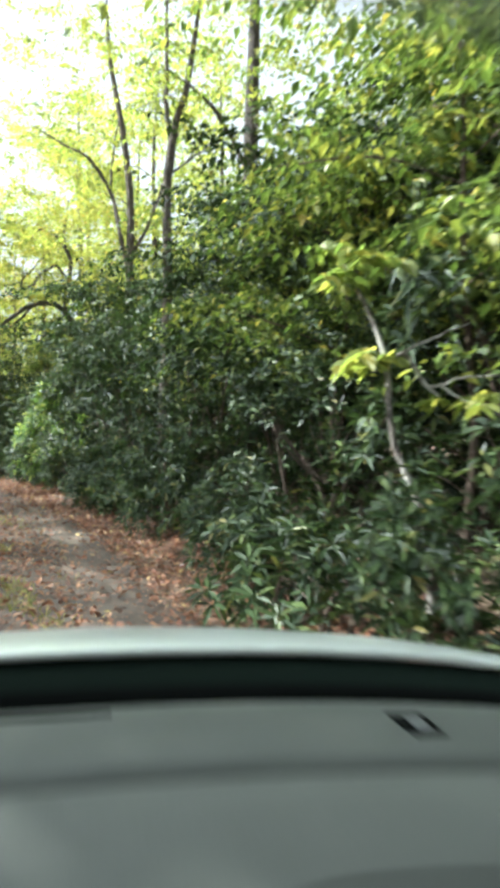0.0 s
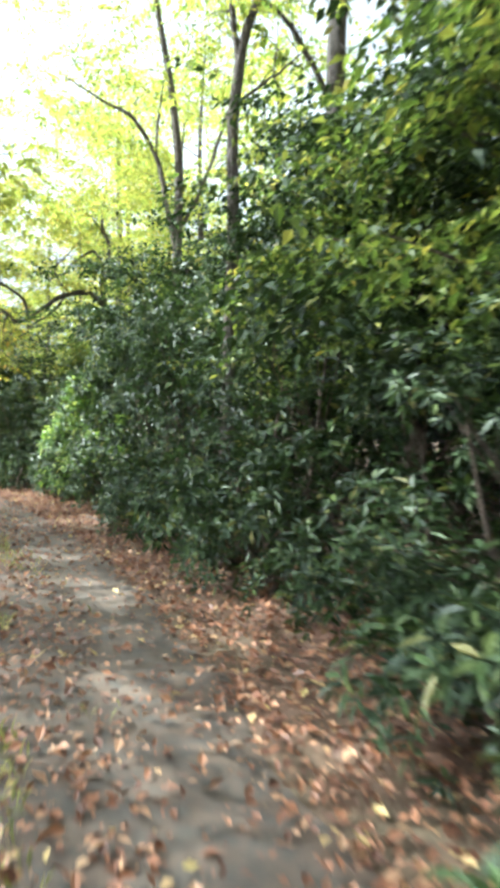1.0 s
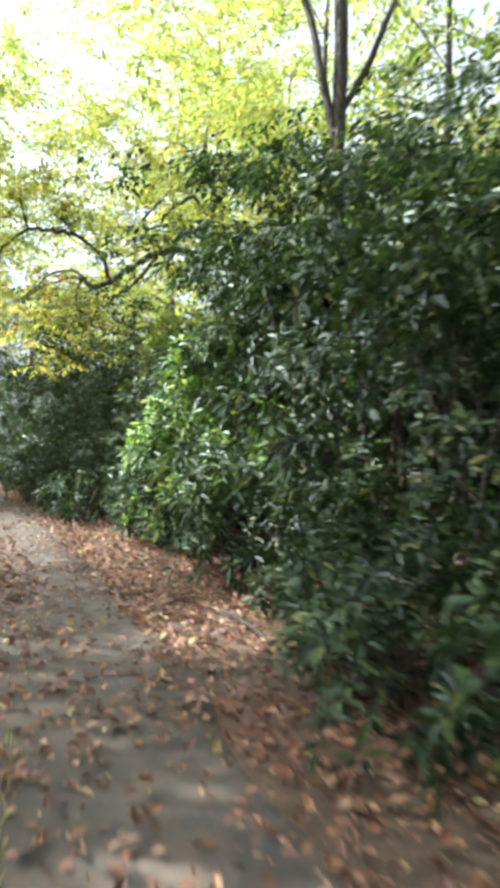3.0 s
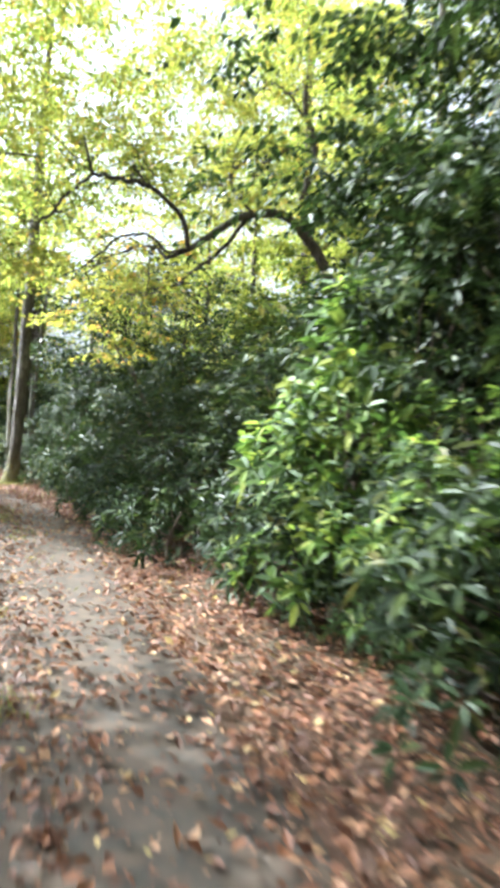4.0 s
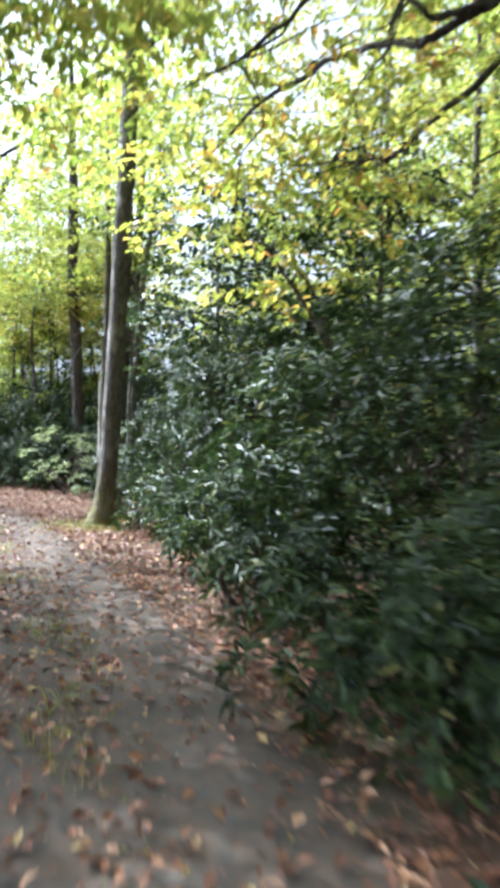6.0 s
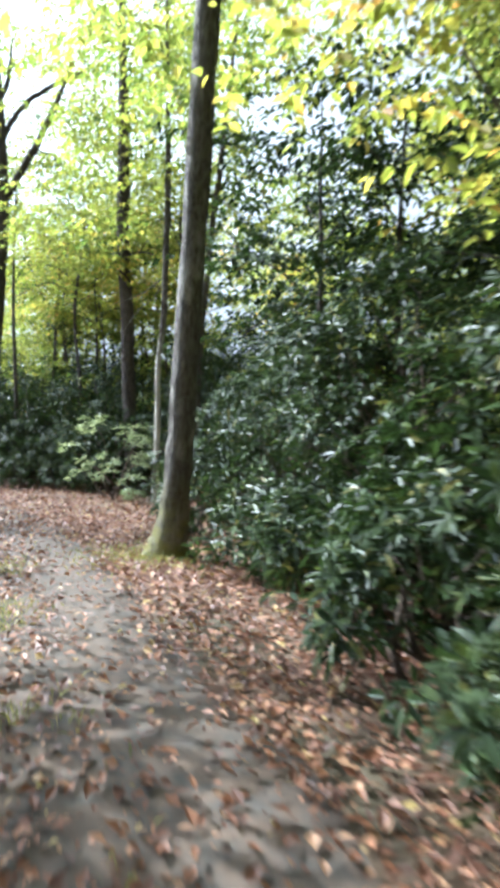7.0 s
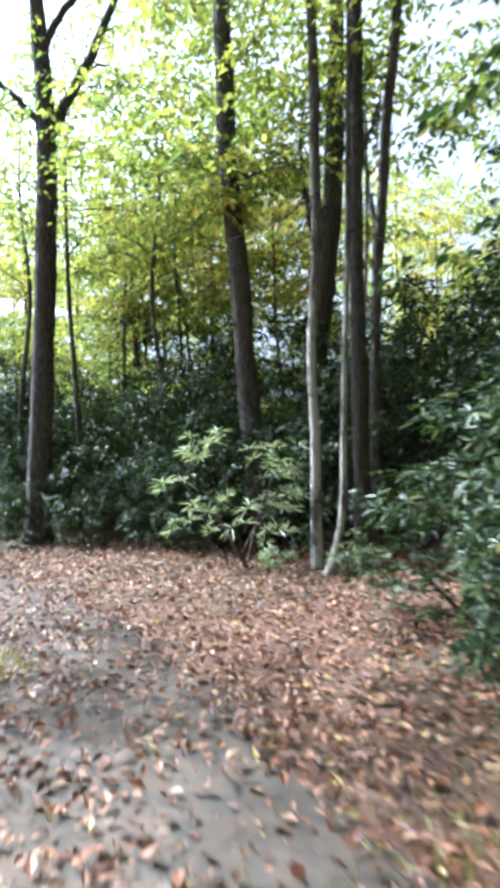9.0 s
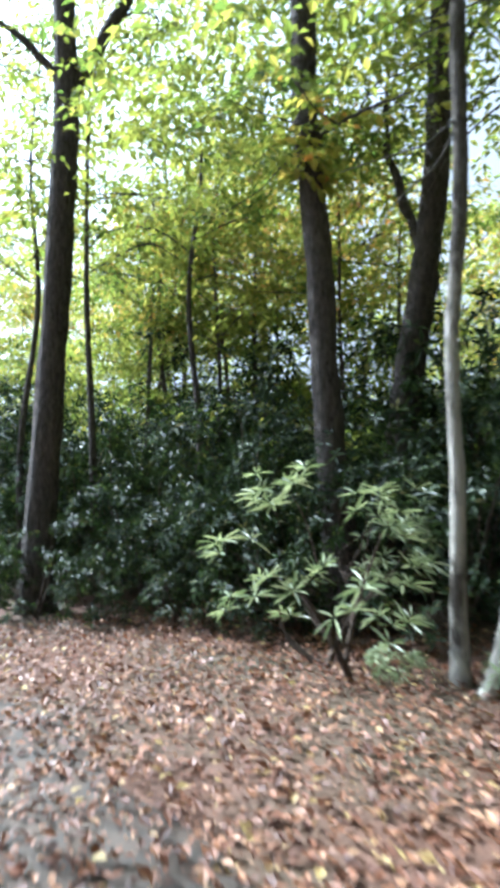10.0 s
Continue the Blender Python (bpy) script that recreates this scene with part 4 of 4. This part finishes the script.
# last two stand unseen across the lane, added to shade dashboard and hedge
for k, (x, y, sz) in enumerate([(1.49, 8.59, 0.9), (1.62, 10.71, 0.9), (-0.35, 12.64, 0.85), (0.98, 14.08, 0.97), (-1.48, 15.72, 0.72), (-3.05, 18.05, 0.82), (-3.85, 18.7, 0.84), (-4.9, 0.9, 0.95), (-17.2, 21.2, 1.15)]):
    place_tree("evergreen_tree", HOLLY[k % 2], x, y, pick.uniform(0, 360), sz, "small dark-leaved evergreen tree over the thicket or added for shade across the lane", "small trees in the thicket")
for k, (x, y, sz) in enumerate([(-13.6, 29.7, 0.98), (-12.3, 29.4, 0.95), (-10.25, 28.5, 0.95)]):
    place_tree("evergreen_tree", SPARSE, x, y, 140 * k, sz, "sparse dark-leaved evergreen tree with sky between its sprays", "small trees in the thicket")
for k, (x, y, sz) in enumerate([(-2.22, 21.97, 1.0), (-4.04, 27.9, 1.1)]):
    place_tree("understorey_tree", MID[k % 2], x, y, pick.uniform(0, 360), sz, "thin understorey tree with yellow-green leaves in the thicket", "small trees in the thicket")
OVER = [wood_tree(56, 5.4, 0.04, 0.34, 1.9, OLIVE, TWIG, 46, 88, 0.12), wood_tree(57, 4.8, 0.035, 0.38, 1.8, OLIVE, TWIG, 42, 88, 0.115)]
for k, (x, y, sz) in enumerate([(1.75, 5.6, 0.95), (1.05, 7.5, 0.9), (2.6, 7.4, 1.1), (0.5, 9.6, 0.88), (1.9, 10.2, 1.1), (-0.4, 11.6, 0.8), (2.35, 3.6, 0.85), (-7.55, 25.7, 0.86), (-6.2, 24.7, 0.74), (-5.0, 23.6, 0.72), (0.5, 16.8, 1.3), (0.9, 15.4, 1.2)]):
    place_tree("understorey_tree", OVER[k % 2], x, y, 67 * k, sz, "thin understorey tree with olive-green leaves overhanging the thicket", "olive trees over the thicket")
UNDER = [wood_tree(58, 5.6, 0.05, 0.24, 2.2, GREEN, BARK_DARK, 44, 88, 0.125), wood_tree(59, 6.6, 0.055, 0.24, 2.3, GREEN, BARK_DARK, 48, 88, 0.13)]
for k in range(14):
    x = -35.5 + 1.2 * k + pick.uniform(-0.4, 0.4)
    place_tree("understorey_tree", UNDER[k % 2], x, 37.6 + 0.08 * abs(x + 20) + pick.uniform(-0.9, 1.6), pick.uniform(0, 360), pick.uniform(0.75, 1.05), "thin understorey tree with fresh green leaves behind the clearing", "green trees behind the clearing")
POLE = wood_tree(61, 8.5, 0.055, 0.5, 1.9, GREEN, BARK_DARK, 45, 22, 0.13)
for k, (x, y, sz) in enumerate([(-22.95, 34.12, 1.00), (-22.18, 35.38, 1.00), (-24.03, 36.49, 0.90), (-23.99, 33.76, 1.00), (-22.3, 36.53, 0.85), (-24.28, 37.56, 1.10)]):
    place_tree("young_tree", POLE, x, y, 80 * k, sz, "thin dark young tree among the shrubs behind the clearing", "young trees behind the clearing")
AMBER = wood_tree(55, 8.6, 0.06, 0.58, 2.8, AMBER_LEAF, TWIG, 40, 88, 0.13)
for k, (x, y, sz) in enumerate([(-34, 43, 1.0), (-30, 42, 0.95), (-26.5, 40.6, 0.9), (-23.6, 41.2, 1.0), (-21.0, 39.4, 0.85), (-18.4, 40.6, 0.8), (-22.6, 37.3, 0.82), (-20.2, 36.9, 0.78), (-25.0, 38.0, 0.86)]):
    place_tree("understorey_tree", AMBER, x, y, 100 * k, sz, "thin understorey tree with amber leaves behind the clearing", "amber trees behind the clearing")
for k, (x, y, sz) in enumerate([(-8.8, 37, 0.9), (-12.6, 38.6, 0.85), (-5.2, 39, 1.0), (-15.4, 44, 1.1), (-10.5, 46, 1.2), (-19.5, 47, 1.1), (-2.5, 42, 1.1), (-15.3, 36.3, 1.15), (-13.3, 35.2, 1.0)]):
    place_tree("understorey_tree", UNDER[k % 2], x, y, 75 * k, sz, "thin understorey tree with fresh green leaves deep in the wood", "green trees deep in the wood")
# dim woodland edge further off
for k in range(32):
    x = -46 + 1.5 * k + pick.uniform(-0.4, 0.4)
    place_shrub("rhododendron_shrub", DEEP, x, 47 + 3.5 * (k % 2) + pick.uniform(-1.0, 1.0), 40 * k, pick.uniform(1.5, 1.9), pick.uniform(0.65, 0.9), "large yellow-green shrub deep in the wood", "understorey deep in the wood")
rng = np.random.default_rng(91)
own_tree("understorey_tree", "thin understorey tree with golden leaves overhanging the lane", TWIG,
         [("trunk", [(-9.8, 26.2, -0.05), (-9.96, 25.93, 1.31), (-10.32, 25.55, 2.53), (-10.99, 25.07, 3.66)], [0.05, 0.04, 0.03, 0.012]),
          ("limb", [(-10.23, 25.65, 2.33), (-10.31, 25.06, 2.94), (-10.6, 24.57, 3.36)], [0.02, 0.016, 0.006])],
         np.vstack([cloud(26, (-12.2, 24.2, 3.6), (-9.2, 26.0, 5.5)), cloud(5, (-11.5, 24.8, 2.9), (-9.9, 25.8, 3.6))]), AMBER_LEAF, 44, 0.36, 0.5, 0.12, fine=True)
own_tree("forest_tree", "turning tree across the lane whose crown overhangs it", BARK,
         [("trunk", [(-14.2, 20.2, -0.1), (-14.1, 20.3, 2.0), (-13.8, 20.6, 4.2), (-13.5, 20.9, 6.5), (-13.3, 21.0, 9.0)], [0.2, 0.15, 0.13, 0.1, 0.03]),
          ("limb", [(-13.8, 20.6, 4.2), (-12.9, 21.2, 5.2), (-11.8, 21.8, 5.9), (-10.8, 22.2, 6.0)], [0.07, 0.05, 0.035, 0.01]),
          ("limb", [(-13.6, 20.8, 5.6), (-13.4, 21.9, 6.4), (-13.3, 23.2, 6.9)], [0.06, 0.04, 0.01]),
          ("limb", [(-13.5, 20.9, 6.2), (-12.4, 20.4, 7.2), (-11.4, 20.2, 7.8)], [0.05, 0.035, 0.01])],
         np.vstack([cloud(130, (-14.8, 19.6, 3.7), (-10.4, 23.2, 7.0)), cloud(60, (-13.5, 20.0, 7.0), (-9.6, 23.4, 9.5))]), GOLD, 66, 0.42, 0.4, 0.12)
own_tree("bare_shrub", "half-bare shrub with pale sunlit branches and few leaves", BARK_PALE,
         [("trunk", [(1.1, 4.15, -0.05), (1.1, 4.17, 0.4), (1.07, 4.2, 0.77), (1.0, 4.2, 0.97), (0.885, 4.2, 1.24), (0.835, 4.2, 1.48), (0.815, 4.2, 1.76), (0.7, 4.25, 2.1), (0.52, 4.3, 2.45)], [0.026, 0.024, 0.022, 0.022, 0.021, 0.02, 0.018, 0.011, 0.005]),
          ("limb", [(0.815, 4.2, 1.76), (0.92, 4.17, 1.81), (1.02, 4.14, 1.66), (1.11, 4.12, 1.56)], [0.015, 0.015, 0.013, 0.008]),
          ("limb", [(0.9, 4.18, 1.81), (0.96, 4.2, 1.86), (1.12, 4.2, 1.93), (1.31, 4.2, 2.01)], [0.011, 0.010, 0.008, 0.004]),
          ("limb", [(1.05, 4.13, 1.62), (1.13, 4.12, 1.63), (1.23, 4.1, 1.67), (1.51, 4.05, 1.69)], [0.011, 0.010, 0.009, 0.005]),
          ("limb", [(1.13, 4.12, 1.62), (1.28, 4.05, 1.52), (1.5, 3.95, 1.47)], [0.010, 0.008, 0.004])],
         np.vstack([cloud(4, (0.36, 4.1, 2.24), (0.68, 4.4, 2.5)), cloud(2, (0.6, 4.1, 1.7), (0.8, 4.3, 1.9)), cloud(1, (1.22, 3.9, 1.42), (1.4, 4.1, 1.62))]), GREEN, 22, 0.1, 0.6, 0.12, fine=True, kink=0.006)


# fallen sticks on the verge
def stick(pts, r, label):
    z0 = np.array([(x, y, float(ground_z((x, y))[0]) + 0.03 + dz) for x, y, dz in pts])
    e = new("fallen_stick")
    e.location = z0[0]
    part("stem", limb_mesh("stem", z0 - z0[0], [r, r * 0.8, r * 0.4], BARK, 10, 6, 0.1), e)
    tagged(e, label, "stick")


stick([(-3.82, 13.68, 0.0), (-3.56, 13.24, 0.02), (-3.22, 12.69, 0.0)], 0.014, "thin pale fallen stick lying on leaf litter")


# ---- the car, standing where the drive begins ----
def plain_mat(name, col, rough, metal=0.0, grain=0.0, coat=0.0):
    m, t, p, out = nodes_of(name)
    n = noise_tex(t, 240 if grain else 3, 4)
    t.links.new(mix(t, n, tuple(c * 0.85 for c in col), tuple(min(1, c * 1.12) for c in col)), p.inputs["Base Color"])
    p.inputs["Roughness"].default_value, p.inputs["Metallic"].default_value, p.inputs["Coat Weight"].default_value = rough, metal, coat
    if grain:
        bump(t, p, n, grain, 0.001)
    return m


PAINT = plain_mat("pale_silver_paint", (0.62, 0.66, 0.6), 0.38, 0.35, 0, 0.6)
DASH = plain_mat("grey_grained_plastic", (0.053, 0.058, 0.047), 0.7, 0, 0.35)
# lighter copy of DASH: sky light on the tilted pad put into its colour
DASH_PAD = plain_mat("skylit_grained_plastic", (0.07, 0.075, 0.061), 0.7, 0, 0.35)
BLACK = plain_mat("black_plastic", (0.003, 0.0035, 0.003), 0.95, 0, 0.3)
BLACK.node_tree.nodes["Principled BSDF"].inputs["Specular IOR Level"].default_value = 0.03
COWL = plain_mat("dark_grey_plastic", (0.006, 0.01, 0.007), 0.85, 0, 0.3)
COWL.node_tree.nodes["Principled BSDF"].inputs["Specular IOR Level"].default_value = 0.06
RUBBER = plain_mat("tyre_rubber", (0.02, 0.02, 0.02), 0.8, 0, 0.4)
ALLOY = plain_mat("wheel_alloy", (0.5, 0.5, 0.5), 0.35, 0.9)
GREY = plain_mat("pale_grey_plastic", (0.13, 0.135, 0.13), 0.5)


def loft(name, rows, mat, thick=0.0, parent=None, label=""):
    """A skin over rows of points, given a thickness downwards, closed all round."""
    top = np.asarray(rows, float)
    if np.cross(top[0, 1] - top[0, 0], top[1, 0] - top[0, 0])[2] < 0:
        top = top[:, ::-1]
    n, m = top.shape[:2]
    grids = [top, top - np.array([0, 0, thick])]
    v = np.concatenate([g.reshape(-1, 3) for g in grids])
    f = []
    for i in range(n - 1):
        for j in range(m - 1):
            a = i * m + j
            f.append((a, a + 1, a + m + 1, a + m))
            b = a + n * m
            f.append((b, b + m, b + m + 1, b + 1))
    rim = [j for j in range(m)] + [i * m + m - 1 for i in range(1, n)] + [(n - 1) * m + j for j in range(m - 2, -1, -1)] + [i * m for i in range(n - 2, 0, -1)]
    for a, b in zip(rim, rim[1:] + rim[:1]):
        f.append((a, a + n * m, b + n * m, b))
    ob = part(name, mesh_of(name, v, np.array(f), mat), parent, label)
    md = ob.modifiers.new("edge", "BEVEL")
    md.width, md.segments, md.limit_method, md.angle_limit = 0.008, 2, "ANGLE", radians(50)
    return ob


def wheel(parent, x, y, sink):
    def ring(prof, mat, name, up):
        a = np.linspace(0, 2 * np.pi, 28, endpoint=False)
        v = np.array([[(px, pr * math.cos(b), pr * math.sin(b)) for b in a] for px, pr in prof])
        k = len(prof)
        f = [(i * 28 + j, i * 28 + (j + 1) % 28, ((i + 1) % k) * 28 + (j + 1) % 28, ((i + 1) % k) * 28 + j) for i in range(k) for j in range(28)]
        return part(name, mesh_of(name, v.reshape(-1, 3), np.array(f), mat), up)
    t = ring([(-0.09, 0.2), (-0.1, 0.26), (-0.075, 0.3), (0.075, 0.3), (0.1, 0.26), (0.09, 0.2)], RUBBER, "wheel", parent)
    t.location = (x, y, 0.3 + sink)
    ring([(-0.085, 0.199), (-0.02, 0.17), (0.02, 0.05), (0.05, 0.05), (0.04, 0.15), (0.085, 0.199)], ALLOY, "rim", t)
    return t


def build_car():
    car = new("car")
    car.empty_display_size = 0.3
    car.matrix_world = pose(-0.055, -0.022, 0.022, -0.37, 2.57, 13.76)
    tagged(car, "pale silver small car with grey dashboard on the lane", "car")
    cx = 0.16
    us = np.linspace(-1, 1, 15)

    def across(y, z, half, drop):
        return [(cx + u * half, y - 0.1 * u * u * half, z - drop * abs(u) ** 2.6) for u in us]
    # bonnet: rear edge, crest, nose
    loft("bonnet", [across(y, z, h, d) for y, z, h, d in ((1.1, 0.983, 0.84, 0.06), (1.2, 0.972, 0.84, 0.06), (1.35, 0.944, 0.83, 0.065), (1.5, 0.907, 0.82, 0.07), (1.68, 0.86, 0.8, 0.075), (1.85, 0.775, 0.78, 0.08), (1.97, 0.68, 0.76, 0.08), (2.02, 0.6, 0.75, 0.08))], PAINT, 0.012, car, "pale silver painted bonnet")
    # black cowl under the windscreen's foot
    loft("cowl", [across(y, z, 0.86, 0.062) for y, z in ((1.05, 0.87), (1.06, 0.9), (1.08, 0.937), (1.1, 0.954), (1.14, 0.961))], COWL, 0.05, car, "dark grey plastic cowl at the windscreen's foot")
    loft("windscreen_seal", [across(y, z, 0.84, 0.05) for y, z in ((1.004, 0.92), (1.009, 0.941), (1.018, 0.951), (1.03, 0.945), (1.034, 0.925))], BLACK, 0.012, car, "black rubber seal along the windscreen's foot")
    # dashboard: upper shelf, step, roll-over towards the seats
    dash = loft("dashboard", [across(y, z, 0.8, 0.035) for y, z in ((0.992, 0.925), (0.972, 0.941), (0.93, 0.95), (0.88, 0.953), (0.82, 0.954), (0.775, 0.948), (0.764, 0.93), (0.76, 0.9))], DASH, 0.03, car, "grey grained plastic dashboard")
    loft("dash_pad", [across(y, z, 0.8, 0.035) for y, z in ((0.762, 0.92), (0.757, 0.938), (0.745, 0.94), (0.7, 0.922), (0.65, 0.893), (0.6, 0.868), (0.55, 0.842), (0.5, 0.805), (0.47, 0.73), (0.48, 0.6))], DASH_PAD, 0.03, car, "lower pad of the dashboard, its grey painted paler as if skylit")
    def on_dash(pts, z, t, mat, name, label=""):
        v = [(px, py, z) for px, py in pts]
        v = v + [(x, y, q - t) for x, y, q in v]
        n = len(pts)
        bm = bmesh.new()
        vs = [bm.verts.new(p) for p in v]
        bm.faces.new(vs[:n])
        bm.faces.new(vs[n:][::-1])
        for i in range(n):
            bm.faces.new((vs[i], vs[n + i], vs[n + (i + 1) % n], vs[(i + 1) % n]))
        me = bpy.data.meshes.new(name)
        bm.to_mesh(me)
        bm.free()
        me.materials.append(mat)
        return part(name, me, dash, label)
    on_dash([(0.434, 0.812), (0.479, 0.813), (0.48, 0.872), (0.431, 0.874)], 0.955, 0.008, BLACK, "sensor", "small dark sensor plate on the dashboard")
    on_dash([(0.447, 0.824), (0.466, 0.824), (0.467, 0.85), (0.446, 0.85)], 0.957, 0.004, GREY, "sensor_lens", "pale grey lens")

    def pad_z(x, y):
        return float(np.interp(y, (0.5, 0.55, 0.6, 0.65, 0.7), (0.805, 0.842, 0.868, 0.893, 0.922))) - 0.035 * abs((x - cx) / 0.8) ** 2.6
    part("seam", limb_mesh("seam", [(x, y, pad_z(x, y + 0.1 * 0.8 * ((x - cx) / 0.8) ** 2) + 0.001) for x, y in ((0.09, 0.54), (0.13, 0.575), (0.18, 0.605), (0.24, 0.624), (0.3, 0.63), (0.37, 0.629), (0.45, 0.624), (0.6, 0.607))], [0.0035] * 8, BLACK, 28, 6, 0), dash, "dark curved seam")
    part("defroster_slot", limb_mesh("defroster_slot", [(-0.5, 0.87, 0.938), (-0.25, 0.905, 0.9475), (-0.077, 0.916, 0.9505), (-0.008, 0.916, 0.9512), (0.06, 0.921, 0.9512)], [0.0022, 0.0022, 0.0022, 0.0018, 0.001], BLACK, 14, 6, 0), dash, "thin dark defroster slot")
    # body: wings and nose, doors, tail, roof
    for sd in (-1, 1):
        o = lambda x: cx + sd * x
        loft("wing", [[(o(0.84), y, z), (o(0.88), y, z - 0.05), (o(0.91), y, z - 0.2), (o(0.92), y, 0.62)] for y, z in ((0.75, 0.88), (1.1, 0.86), (1.4, 0.82), (1.7, 0.75), (1.9, 0.67))], PAINT, 0.02, car)
        loft("door", [[(o(0.86), y, 0.93), (o(0.9), y, 0.75), (o(0.91), y, 0.5), (o(0.88), y, 0.28)] for y in (-1.1, -0.5, 0.1, 0.74)], PAINT, 0.03, car)
        loft("sill", [[(o(0.74), y, 0.3), (o(0.84), y, 0.27)] for y in (-1.1, 0, 0.85)], BLACK, 0.08, car)
        part("pillar", limb_mesh("pillar", [(o(0.86), 0.95, 0.93), (o(0.78), 0.6, 1.2), (o(0.68), 0.22, 1.45)], [0.035, 0.03, 0.03], PAINT, 12, 8, 0), car)
        part("pillar", limb_mesh("pillar", [(o(0.78), -0.35, 0.93), (o(0.68), -0.38, 1.25), (o(0.61), -0.4, 1.46)], [0.04, 0.035, 0.035], PAINT, 10, 8, 0), car)
        part("pillar", limb_mesh("pillar", [(o(0.76), -1.55, 0.93), (o(0.68), -1.4, 1.25), (o(0.6), -1.2, 1.44)], [0.05, 0.045, 0.04], PAINT, 10, 8, 0), car)
        wheel(car, o(0.8), 1.3, -0.016 - 0.035 * -sd)
        wheel(car, o(0.8), -1.25, -0.016 - 0.035 * -sd)
    loft("bumper", [[(cx + u * 0.82, 2.06 - 0.16 * abs(u) ** 3, z) for u in us] for z in (0.62, 0.5, 0.36, 0.25)], PAINT, 0.03, car)
    loft("tail", [[(cx + u * 0.82, y, z - 0.04 * abs(u) ** 3) for u in us] for y, z in ((-1.1, 0.95), (-1.5, 0.96), (-1.8, 0.93), (-1.95, 0.8), (-2.0, 0.5), (-1.98, 0.3))], PAINT, 0.03, car)
    loft("roof", [[(cx + u * 0.62, y, z - 0.05 * abs(u) ** 2.5) for u in us] for y, z in ((0.2, 1.48), (0.0, 1.515), (-0.5, 1.53), (-1.0, 1.5), (-1.25, 1.46))], PAINT, 0.03, car)
    loft("floor_pan", [[(cx + u * 0.78, y, 0.26) for u in us] for y in (-1.9, -0.5, 0.9, 1.9)], BLACK, 0.04, car)


build_car()
